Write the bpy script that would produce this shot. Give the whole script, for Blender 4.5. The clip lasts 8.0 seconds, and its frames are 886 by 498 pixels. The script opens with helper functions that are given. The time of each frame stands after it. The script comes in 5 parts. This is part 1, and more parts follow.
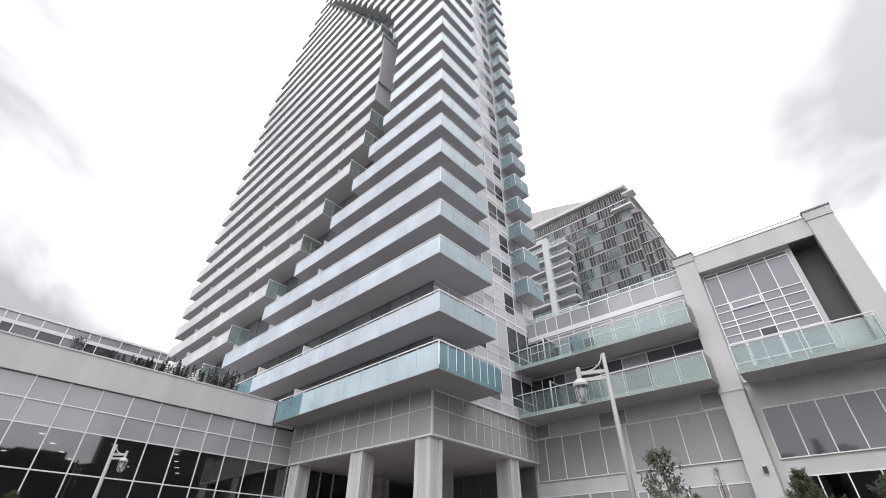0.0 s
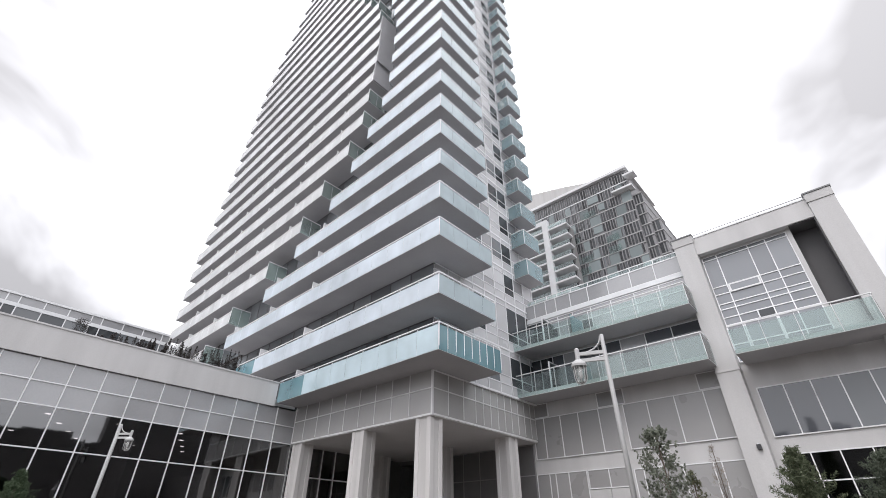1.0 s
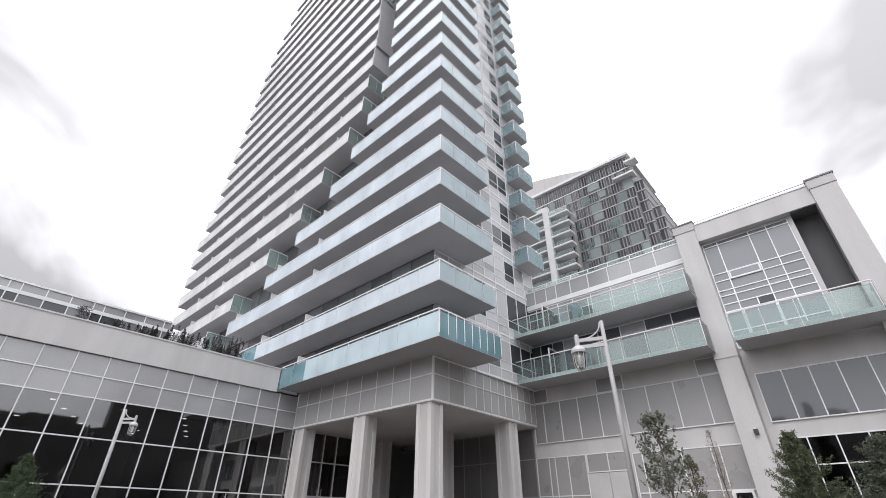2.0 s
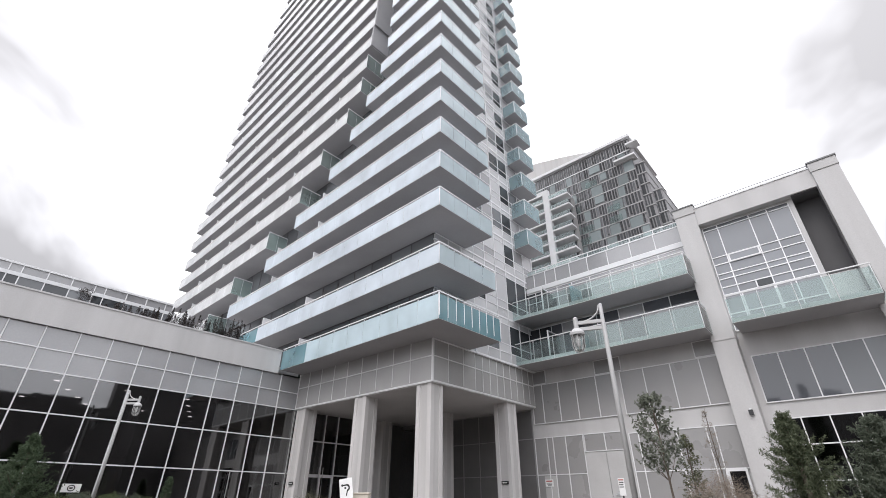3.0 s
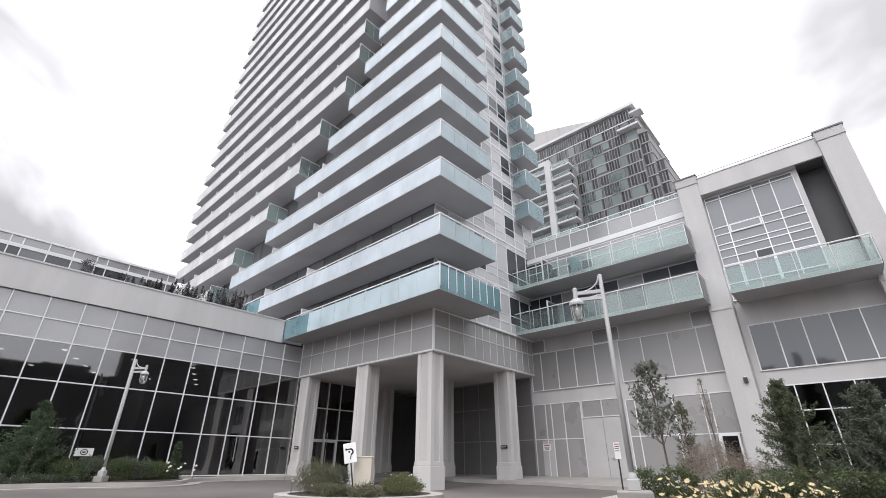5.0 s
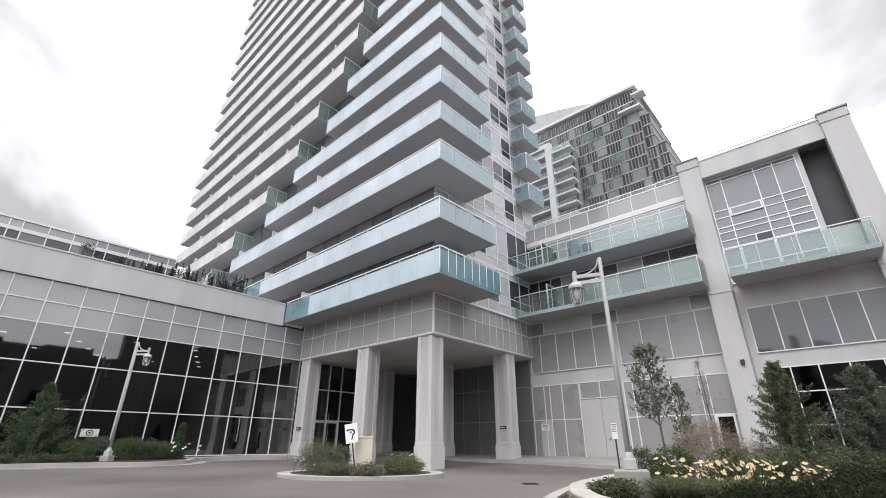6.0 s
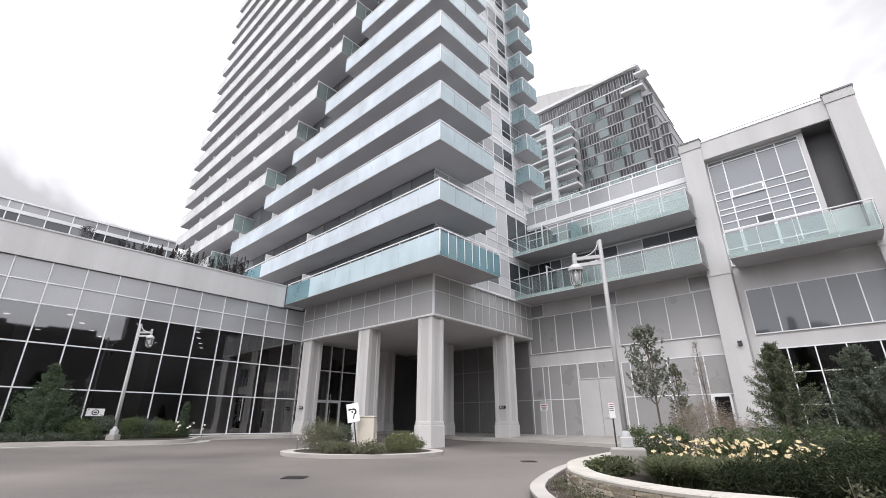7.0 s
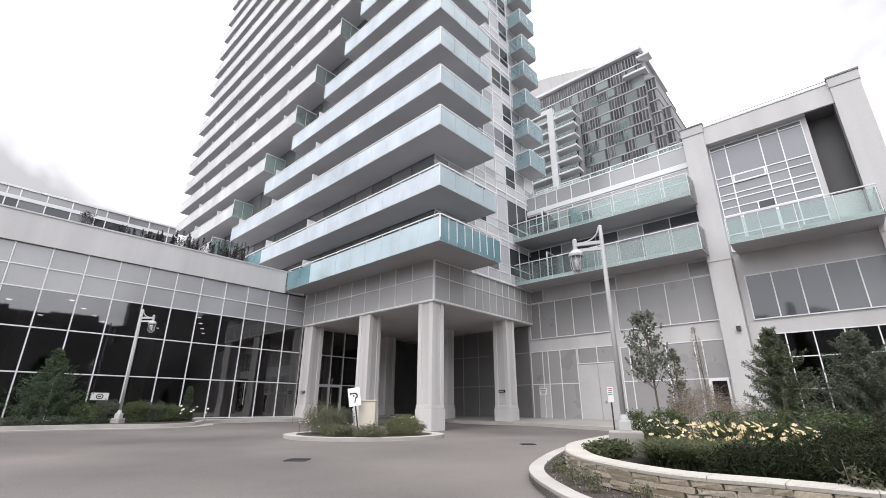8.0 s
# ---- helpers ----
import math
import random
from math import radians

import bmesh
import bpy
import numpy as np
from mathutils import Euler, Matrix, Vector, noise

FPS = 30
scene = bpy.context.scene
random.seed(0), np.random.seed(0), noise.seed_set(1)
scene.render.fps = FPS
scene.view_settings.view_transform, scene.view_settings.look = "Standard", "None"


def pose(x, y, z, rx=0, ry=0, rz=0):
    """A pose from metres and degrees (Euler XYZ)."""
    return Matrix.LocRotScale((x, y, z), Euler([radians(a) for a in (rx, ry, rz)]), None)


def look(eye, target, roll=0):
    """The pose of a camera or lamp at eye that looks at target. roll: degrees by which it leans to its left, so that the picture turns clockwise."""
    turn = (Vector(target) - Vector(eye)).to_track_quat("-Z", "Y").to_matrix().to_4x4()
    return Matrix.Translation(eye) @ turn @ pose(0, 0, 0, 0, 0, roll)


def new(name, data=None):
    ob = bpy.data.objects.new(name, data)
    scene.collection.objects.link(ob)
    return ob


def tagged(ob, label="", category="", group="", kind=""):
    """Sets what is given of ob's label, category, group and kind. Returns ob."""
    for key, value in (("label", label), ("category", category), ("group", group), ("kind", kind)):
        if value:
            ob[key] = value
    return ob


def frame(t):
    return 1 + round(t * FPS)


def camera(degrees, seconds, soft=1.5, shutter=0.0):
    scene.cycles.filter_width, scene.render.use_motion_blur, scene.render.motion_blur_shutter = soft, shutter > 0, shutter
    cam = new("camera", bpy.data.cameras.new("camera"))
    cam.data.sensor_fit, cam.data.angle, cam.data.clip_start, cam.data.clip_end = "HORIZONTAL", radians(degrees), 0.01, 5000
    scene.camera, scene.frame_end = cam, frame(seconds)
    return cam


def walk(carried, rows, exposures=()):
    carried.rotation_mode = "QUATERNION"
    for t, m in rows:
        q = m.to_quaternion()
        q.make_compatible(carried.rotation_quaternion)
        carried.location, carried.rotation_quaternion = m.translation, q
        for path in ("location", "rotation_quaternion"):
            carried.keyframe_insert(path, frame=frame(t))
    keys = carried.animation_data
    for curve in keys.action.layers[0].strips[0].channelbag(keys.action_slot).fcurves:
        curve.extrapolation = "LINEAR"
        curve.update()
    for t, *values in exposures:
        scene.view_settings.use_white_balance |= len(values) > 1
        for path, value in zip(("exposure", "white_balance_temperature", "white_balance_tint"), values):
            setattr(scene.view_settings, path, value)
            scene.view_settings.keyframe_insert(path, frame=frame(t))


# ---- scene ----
cam = camera(89.68, 8.0, soft=0.8)
walk(cam, [
    (0.0, pose(15.43, -16.55, 0.8, 125.63, -0.27, 41.58)),
    (0.5, pose(15.43, -16.55, 0.8, 124.20, -0.22, 41.60)),
    (1.0, pose(15.43, -16.55, 0.8, 123.34, -0.18, 41.60)),
    (1.5, pose(15.43, -16.55, 0.8, 122.54, -0.18, 41.66)),
    (3.0, pose(15.43, -16.55, 0.8, 119.50, -0.19, 41.63)),
    (3.5, pose(15.43, -16.55, 0.8, 118.19, -0.21, 41.66)),
    (4.0, pose(15.43, -16.55, 0.8, 117.34, -0.20, 41.67)),
    (4.5, pose(15.43, -16.55, 0.8, 116.62, -0.19, 41.70)),
    (6.0, pose(15.43, -16.55, 0.8, 113.65, -0.13, 41.72)),
    (6.5, pose(15.43, -16.55, 0.8, 112.47, -0.14, 41.71)),
    (7.0, pose(15.43, -16.55, 0.8, 111.36, -0.12, 41.74)),
    (7.5, pose(15.43, -16.55, 0.8, 110.26, -0.11, 41.77)),
    (8.0, pose(15.43, -16.55, 0.8, 109.53, -0.11, 41.78)),
], exposures=[(0.0, 0.42, 6500, 13), (1.5, 0.44, 6500, 13), (3.0, 0.46, 6500, 13), (4.5, 0.47, 6500, 13),
              (6.0, 0.48, 6500, 13), (6.5, 0.62, 6500, 13), (8.0, 0.65, 6500, 13)])

# ---- world, sun and exposure: a bright broken overcast ----
SUN_DIR = Vector((0.12, -0.60, 0.79)).normalized()
world = bpy.data.worlds.new("overcast_sky")
scene.world = world
world.use_nodes = True
wn, wl = world.node_tree.nodes, world.node_tree.links
wn.clear()
w_out = wn.new("ShaderNodeOutputWorld")
w_bg = wn.new("ShaderNodeBackground")
w_sky = wn.new("ShaderNodeTexSky")
w_sky.sky_type = "NISHITA"
w_sky.sun_disc = False
w_sky.sun_elevation = math.asin(SUN_DIR.z)
w_sky.sun_rotation = math.atan2(SUN_DIR.x, SUN_DIR.y)
w_sky.air_density, w_sky.dust_density = 1.0, 3.0
w_co = wn.new("ShaderNodeTexCoord")
w_sep = wn.new("ShaderNodeSeparateXYZ")
wl.new(w_co.outputs["Generated"], w_sep.inputs[0])
# cloud deck: direction divided by height gives flattened clouds
w_h = wn.new("ShaderNodeMath"); w_h.operation = "MAXIMUM"; w_h.inputs[1].default_value = 0.0
w_h2 = wn.new("ShaderNodeMath"); w_h2.operation = "ADD"; w_h2.inputs[1].default_value = 0.35
wl.new(w_sep.outputs["Z"], w_h.inputs[0]); wl.new(w_h.outputs[0], w_h2.inputs[0])
w_div = wn.new("ShaderNodeVectorMath"); w_div.operation = "DIVIDE"
w_cmb = wn.new("ShaderNodeCombineXYZ")
for k in range(3):
    wl.new(w_h2.outputs[0], w_cmb.inputs[k])
wl.new(w_co.outputs["Generated"], w_div.inputs[0]); wl.new(w_cmb.outputs[0], w_div.inputs[1])
w_noise = wn.new("ShaderNodeTexNoise")
w_noise.inputs["Scale"].default_value, w_noise.inputs["Detail"].default_value = 1.3, 4.5
w_noise.inputs["Roughness"].default_value = 0.56
w_noise.inputs["Distortion"].default_value = 0.8
w_mv = wn.new("ShaderNodeVectorMath"); w_mv.inputs[1].default_value = (3.7, 1.9, 0.6)
wl.new(w_div.outputs[0], w_mv.inputs[0]); wl.new(w_mv.outputs[0], w_noise.inputs["Vector"])
w_ramp = wn.new("ShaderNodeValToRGB")
w_ramp.color_ramp.elements[0].position, w_ramp.color_ramp.elements[0].color = 0.12, (0.315, 0.315, 0.320, 1)
w_ramp.color_ramp.elements[1].position, w_ramp.color_ramp.elements[1].color = 0.64, (1.105, 1.13, 1.17, 1)
# the sky tone darkens to both sides of the view axis, for side cloud and lens vignetting
w_dot = wn.new("ShaderNodeVectorMath"); w_dot.operation = "DOT_PRODUCT"
w_dot.inputs[1].default_value = (0.747, 0.665, 0.0)
wl.new(w_co.outputs["Generated"], w_dot.inputs[0])
w_sq = wn.new("ShaderNodeMath"); w_sq.operation = "POWER"; w_sq.inputs[1].default_value = 2.0
w_ab = wn.new("ShaderNodeMath"); w_ab.operation = "ABSOLUTE"
w_off = wn.new("ShaderNodeMath"); w_off.inputs[1].default_value = -0.02
wl.new(w_dot.outputs["Value"], w_off.inputs[0]); wl.new(w_off.outputs[0], w_ab.inputs[0]); wl.new(w_ab.outputs[0], w_sq.inputs[0])
w_lo = wn.new("ShaderNodeMath"); w_lo.operation = "MULTIPLY_ADD"
w_lo.inputs[1].default_value, w_lo.inputs[2].default_value = -0.92, 0.10
# the darkening is kept to the sky ahead; the unseen sky behind stays bright to light the fronts
w_fwd = wn.new("ShaderNodeVectorMath"); w_fwd.operation = "DOT_PRODUCT"
w_fwd.inputs[1].default_value = (-0.665, 0.747, 0.0)
wl.new(w_co.outputs["Generated"], w_fwd.inputs[0])
w_front = wn.new("ShaderNodeMapRange")
w_front.inputs["From Min"].default_value, w_front.inputs["From Max"].default_value = -0.35, 0.25
wl.new(w_fwd.outputs["Value"], w_front.inputs["Value"])
w_side = wn.new("ShaderNodeMath"); w_side.operation = "MULTIPLY"
wl.new(w_sq.outputs[0], w_side.inputs[0]); wl.new(w_front.outputs[0], w_side.inputs[1])
wl.new(w_side.outputs[0], w_lo.inputs[0])
w_sum = wn.new("ShaderNodeMath"); w_sum.operation = "ADD"
wl.new(w_noise.outputs["Fac"], w_sum.inputs[0]); wl.new(w_lo.outputs[0], w_sum.inputs[1])
wl.new(w_sum.outputs[0], w_ramp.inputs[0])
# an overcast sky is brighter towards the zenith
w_zen = wn.new("ShaderNodeMapRange")
w_zen.inputs["From Min"].default_value, w_zen.inputs["From Max"].default_value = 0.0, 1.0
w_zen.inputs["To Min"].default_value, w_zen.inputs["To Max"].default_value = 0.95, 2.3
wl.new(w_h.outputs[0], w_zen.inputs["Value"])
w_mul = wn.new("ShaderNodeVectorMath"); w_mul.operation = "SCALE"
wl.new(w_ramp.outputs[0], w_mul.inputs[0]); wl.new(w_zen.outputs[0], w_mul.inputs["Scale"])
w_sc = wn.new("ShaderNodeVectorMath"); w_sc.operation = "SCALE"; w_sc.inputs["Scale"].default_value = 0.10
wl.new(w_sky.outputs[0], w_sc.inputs[0])
w_mix = wn.new("ShaderNodeMix"); w_mix.data_type = "RGBA"; w_mix.inputs["Factor"].default_value = 0.93
wl.new(w_sc.outputs[0], w_mix.inputs[6]); wl.new(w_mul.outputs[0], w_mix.inputs[7])
wl.new(w_mix.outputs[2], w_bg.inputs["Color"])
w_bg.inputs["Strength"].default_value = 1.0
wl.new(w_bg.outputs[0], w_out.inputs[0])

sun = new("sun", bpy.data.lights.new("sun", "SUN"))
sun.data.energy, sun.data.angle, sun.data.color = 0.8, radians(25), (1.0, 0.97, 0.93)
sun.matrix_world = look(SUN_DIR * 50, (0, 0, 0))

# ---- materials ----
def nodes_of(name):
    m = bpy.data.materials.new(name)
    m.use_nodes = True
    n, l = m.node_tree.nodes, m.node_tree.links
    return m, n, l, n["Principled BSDF"]


def surface(name, color, rough=0.6, metal=0.0, grain=40.0, amount=0.12, stain=0.6, stain_amount=0.12,
            bump=0.15, streak=False, spec=0.5, per_piece=0.0, second=None):
    """Colour with fine grain, wide stains and relief, in metres of the world."""
    m, n, l, b = nodes_of(name)
    geo = n.new("ShaderNodeNewGeometry")
    fine = n.new("ShaderNodeTexNoise"); fine.inputs["Scale"].default_value = grain; fine.inputs["Detail"].default_value = 4
    wide = n.new("ShaderNodeTexNoise"); wide.inputs["Scale"].default_value = stain; wide.inputs["Detail"].default_value = 5
    l.new(geo.outputs["Position"], fine.inputs["Vector"])
    if streak:
        mp = n.new("ShaderNodeMapping"); mp.inputs["Scale"].default_value = (2.2, 2.2, 0.18)
        l.new(geo.outputs["Position"], mp.inputs["Vector"]); l.new(mp.outputs[0], wide.inputs["Vector"])
    else:
        l.new(geo.outputs["Position"], wide.inputs["Vector"])
    def rng(src, amt):
        r = n.new("ShaderNodeMapRange")
        r.inputs["From Min"].default_value, r.inputs["From Max"].default_value = 0.25, 0.75
        r.inputs["To Min"].default_value, r.inputs["To Max"].default_value = 1 - amt, 1 + amt
        l.new(src, r.inputs["Value"])
        return r.outputs[0]
    mul = n.new("ShaderNodeMath"); mul.operation = "MULTIPLY"
    l.new(rng(fine.outputs["Fac"], amount), mul.inputs[0]); l.new(rng(wide.outputs["Fac"], stain_amount), mul.inputs[1])
    value = mul.outputs[0]
    if per_piece:
        info = n.new("ShaderNodeObjectInfo")
        isl = n.new("ShaderNodeMath"); isl.operation = "ADD"
        l.new(info.outputs["Random"], isl.inputs[0]); l.new(geo.outputs["Random Per Island"], isl.inputs[1])
        fr = n.new("ShaderNodeMath"); fr.operation = "FRACT"; l.new(isl.outputs[0], fr.inputs[0])
        r = n.new("ShaderNodeMapRange"); r.inputs["To Min"].default_value, r.inputs["To Max"].default_value = 1 - per_piece, 1 + per_piece
        l.new(fr.outputs[0], r.inputs["Value"])
        m2 = n.new("ShaderNodeMath"); m2.operation = "MULTIPLY"
        l.new(value, m2.inputs[0]); l.new(r.outputs[0], m2.inputs[1]); value = m2.outputs[0]
    base = n.new("ShaderNodeVectorMath"); base.operation = "SCALE"
    if second:
        mx = n.new("ShaderNodeMix"); mx.data_type = "RGBA"
        mx.inputs[6].default_value, mx.inputs[7].default_value = (*color, 1), (*second, 1)
        l.new((fr if per_piece else wide).outputs[0], mx.inputs["Factor"]); l.new(mx.outputs[2], base.inputs[0])
    else:
        base.inputs[0].default_value = color
    l.new(value, base.inputs["Scale"]); l.new(base.outputs[0], b.inputs["Base Color"])
    rr = n.new("ShaderNodeMapRange"); rr.inputs["To Min"].default_value, rr.inputs["To Max"].default_value = max(rough - 0.1, 0.02), min(rough + 0.1, 1)
    l.new(wide.outputs["Fac"], rr.inputs["Value"]); l.new(rr.outputs[0], b.inputs["Roughness"])
    b.inputs["Metallic"].default_value = metal
    b.inputs["Specular IOR Level"].default_value = spec
    if bump:
        bp = n.new("ShaderNodeBump"); bp.inputs["Strength"].default_value = bump; bp.inputs["Distance"].default_value = 0.01
        l.new(fine.outputs["Fac"], bp.inputs["Height"]); l.new(bp.outputs[0], b.inputs["Normal"])
    return m


def clear_glass(name, tint, ior=1.5, haze=0.0, haze_color=(0.8, 0.9, 0.92), wave=0.0):
    """Flat pane: sees through with a tint, mirrors by Fresnel, with a little dust or frit; strong haze paints in
    mirrored sky.
    """
    m, n, l, b = nodes_of(name)
    n.remove(b)
    out = n["Material Output"]
    tr = n.new("ShaderNodeBsdfTransparent"); tr.inputs[0].default_value = (*tint, 1)
    gl = n.new("ShaderNodeBsdfGlossy"); gl.inputs["Roughness"].default_value = 0.03
    fr = n.new("ShaderNodeFresnel"); fr.inputs["IOR"].default_value = ior
    if wave:
        geo = n.new("ShaderNodeNewGeometry")
        nz = n.new("ShaderNodeTexNoise"); nz.inputs["Scale"].default_value = 0.7
        l.new(geo.outputs["Position"], nz.inputs["Vector"])
        bp = n.new("ShaderNodeBump"); bp.inputs["Strength"].default_value = wave; bp.inputs["Distance"].default_value = 0.05
        l.new(nz.outputs["Fac"], bp.inputs["Height"]); l.new(bp.outputs[0], gl.inputs["Normal"])
    mix = n.new("ShaderNodeMixShader")
    l.new(fr.outputs[0], mix.inputs[0]); l.new(gl.outputs[0], mix.inputs[2])
    if haze:
        df = n.new("ShaderNodeBsdfDiffuse"); df.inputs[0].default_value = (*haze_color, 1)
        tl = n.new("ShaderNodeBsdfTranslucent"); tl.inputs[0].default_value = (*haze_color, 1)
        h1 = n.new("ShaderNodeMixShader"); h1.inputs[0].default_value = 0.2
        l.new(df.outputs[0], h1.inputs[1]); l.new(tl.outputs[0], h1.inputs[2])
        h2 = n.new("ShaderNodeMixShader"); h2.inputs[0].default_value = haze
        # the haze is uneven: mottled tone in place of mirrored cloud
        g2 = n.new("ShaderNodeNewGeometry")
        mp = n.new("ShaderNodeMapping"); mp.inputs["Scale"].default_value = (0.5, 0.5, 0.35)
        hz = n.new("ShaderNodeTexNoise"); hz.inputs["Scale"].default_value, hz.inputs["Detail"].default_value = 1.0, 4.0
        hr = n.new("ShaderNodeMapRange"); hr.inputs["From Min"].default_value, hr.inputs["From Max"].default_value = 0.3, 0.7
        hr.inputs["To Min"].default_value, hr.inputs["To Max"].default_value = haze * 0.84, min(haze * 1.16, 0.97)
        l.new(g2.outputs["Position"], mp.inputs["Vector"]); l.new(mp.outputs[0], hz.inputs["Vector"])
        l.new(hz.outputs["Fac"], hr.inputs["Value"]); l.new(hr.outputs[0], h2.inputs[0])
        l.new(tr.outputs[0], h2.inputs[1]); l.new(h1.outputs[0], h2.inputs[2]); l.new(h2.outputs[0], mix.inputs[1])
    else:
        l.new(tr.outputs[0], mix.inputs[1])
    l.new(mix.outputs[0], out.inputs[0])
    return m


def dark_glass(name, color, rough=0.04, ior=1.5, per_piece=0.3, wave=0.15):
    """Coated facade glass: a dark body with a mirror-like face, pane by pane a little different."""
    m, n, l, b = nodes_of(name)
    geo = n.new("ShaderNodeNewGeometry"); info = n.new("ShaderNodeObjectInfo")
    add = n.new("ShaderNodeMath"); l.new(geo.outputs["Random Per Island"], add.inputs[0]); l.new(info.outputs["Random"], add.inputs[1])
    fr = n.new("ShaderNodeMath"); fr.operation = "FRACT"; l.new(add.outputs[0], fr.inputs[0])
    r = n.new("ShaderNodeMapRange"); r.inputs["To Min"].default_value, r.inputs["To Max"].default_value = 1 - per_piece, 1 + per_piece
    l.new(fr.outputs[0], r.inputs["Value"])
    sc = n.new("ShaderNodeVectorMath"); sc.operation = "SCALE"; sc.inputs[0].default_value = color
    l.new(r.outputs[0], sc.inputs["Scale"]); l.new(sc.outputs[0], b.inputs["Base Color"])
    nz = n.new("ShaderNodeTexNoise"); nz.inputs["Scale"].default_value = 0.5
    l.new(geo.outputs["Position"], nz.inputs["Vector"])
    bp = n.new("ShaderNodeBump"); bp.inputs["Strength"].default_value = wave; bp.inputs["Distance"].default_value = 0.03
    l.new(nz.outputs["Fac"], bp.inputs["Height"]); l.new(bp.outputs[0], b.inputs["Normal"])
    b.inputs["Roughness"].default_value, b.inputs["IOR"].default_value = rough, ior
    return m


CONCRETE = surface("painted_concrete", (0.485, 0.478, 0.475), 0.75, grain=25, amount=0.06, stain=0.5, stain_amount=0.10, streak=True)
COLUMN = surface("column_stone", (0.565, 0.55, 0.54), 0.7, grain=60, amount=0.10, stain=0.7, stain_amount=0.10, streak=True)
# darker grey for slab undersides and end walls; their shade is in the colour
SOFFIT = surface("shaded_face_grey", (0.34, 0.335, 0.345), 0.85, grain=18, amount=0.05, stain=0.4, stain_amount=0.10)
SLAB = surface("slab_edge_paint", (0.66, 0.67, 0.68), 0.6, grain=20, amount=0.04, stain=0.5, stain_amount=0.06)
FRAME = surface("white_aluminium", (0.70, 0.70, 0.71), 0.4, grain=30, amount=0.03, stain=0.8, stain_amount=0.05, bump=0.03)
STEEL = surface("brushed_rail", (0.62, 0.63, 0.64), 0.3, metal=0.7, grain=80, amount=0.05, bump=0.02)
PANEL = surface("grey_spandrel", (0.30, 0.302, 0.31), 0.16, spec=1.0, grain=12, amount=0.04, stain=0.5, stain_amount=0.08, bump=0.02, per_piece=0.10)
STONE_PANEL = surface("grey_panel", (0.285, 0.28, 0.277), 0.3, spec=0.6, grain=90, amount=0.10, stain=0.6, stain_amount=0.05, bump=0.05, per_piece=0.07)
# darker version of grey_panel; shade of the deep porch is in the colour
PORCH_PANEL = surface("shaded_porch_panel", (0.145, 0.142, 0.14), 0.35, grain=60, amount=0.10, stain=0.7, stain_amount=0.12, bump=0.05, per_piece=0.12)
SHAFT = surface("column_inset", (0.50, 0.488, 0.478), 0.7, grain=60, amount=0.10, stain=0.7, stain_amount=0.12, streak=True)
CAP_METAL = surface("pillar_cap_metal", (0.40, 0.395, 0.39), 0.5, grain=20, amount=0.05, stain=0.8, stain_amount=0.12)
DARK_COPING = surface("dark_coping", (0.16, 0.16, 0.165), 0.5, grain=20, amount=0.06)
JOINT = surface("fascia_joint", (0.64, 0.64, 0.64), 0.4, grain=30, amount=0.03, bump=0.03)
# brighter version of grey_panel; bright ground it mirrors is put into the colour
FASCIA_PANEL = surface("polished_fascia_panel", (0.36, 0.355, 0.35), 0.2, spec=0.8, grain=90, amount=0.10, stain=0.6, stain_amount=0.06, bump=0.04, per_piece=0.08)
PORCH_SOFFIT = surface("porch_ceiling_paint", (0.50, 0.49, 0.485), 0.8, grain=18, amount=0.05, stain=0.4, stain_amount=0.10)
GRID = surface("grey_aluminium", (0.70, 0.70, 0.705), 0.4, grain=30, amount=0.03, stain=0.8, stain_amount=0.06, bump=0.03)
DOOR_PAINT = surface("grey_door_paint", (0.46, 0.455, 0.45), 0.5, grain=20, amount=0.03, stain=1.2, stain_amount=0.06, bump=0.03)
DARK = surface("dark_metal", (0.035, 0.035, 0.038), 0.5, grain=50, amount=0.2)
# dark body colour stands for the lack of light indoors
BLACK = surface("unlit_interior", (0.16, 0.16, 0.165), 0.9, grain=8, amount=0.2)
WINDOW = dark_glass("window_glass", (0.045, 0.05, 0.055))
LOBBY_GLASS = clear_glass("smoked_glass", (0.36, 0.36, 0.38), 2.4, wave=0.06)
WING_DARK = clear_glass("dark_wing_glass", (0.34, 0.35, 0.37), 2.3, wave=0.06)
# pale body colour in place of sky mirrored by the panes
PALE_PANE = dark_glass("pale_window_glass", (0.42, 0.42, 0.43), per_piece=0.35)
BALCONY_GLASS = clear_glass("balcony_glass", (0.52, 0.88, 0.97), 2.0, haze=0.34, haze_color=(0.50, 0.87, 0.98))
# the pale haze of these panes holds bright mirrored sky as colour
SIDE_GLASS = clear_glass("hazy_blue_glass", (0.62, 0.88, 0.98), 2.3, haze=0.56, haze_color=(0.76, 0.92, 0.98))
HAZE_CYAN = clear_glass("sky_cyan_haze_glass", (0.48, 0.86, 0.94), 2.1, haze=0.70, haze_color=(0.76, 0.93, 1.0))
SMALL_GLASS = clear_glass("pale_blue_glass", (0.72, 0.93, 1.0), 2.3, haze=0.32, haze_color=(0.62, 0.92, 1.0))
END_GLASS = clear_glass("grey_green_glass", (0.66, 0.76, 0.74), 1.5, haze=0.30, haze_color=(0.6, 0.7, 0.68))
WING_GLASS = clear_glass("pale_green_glass", (0.74, 0.82, 0.805), 1.6, haze=0.07, haze_color=(0.76, 0.83, 0.82))
LAMP_PAINT = surface("lamp_paint", (0.44, 0.44, 0.44), 0.45, grain=60, amount=0.06, bump=0.03)
LIGHT_PANEL = surface("pale_spandrel", (0.50, 0.50, 0.51), 0.25, grain=14, amount=0.04, stain=0.5, stain_amount=0.08, bump=0.02, per_piece=0.12)
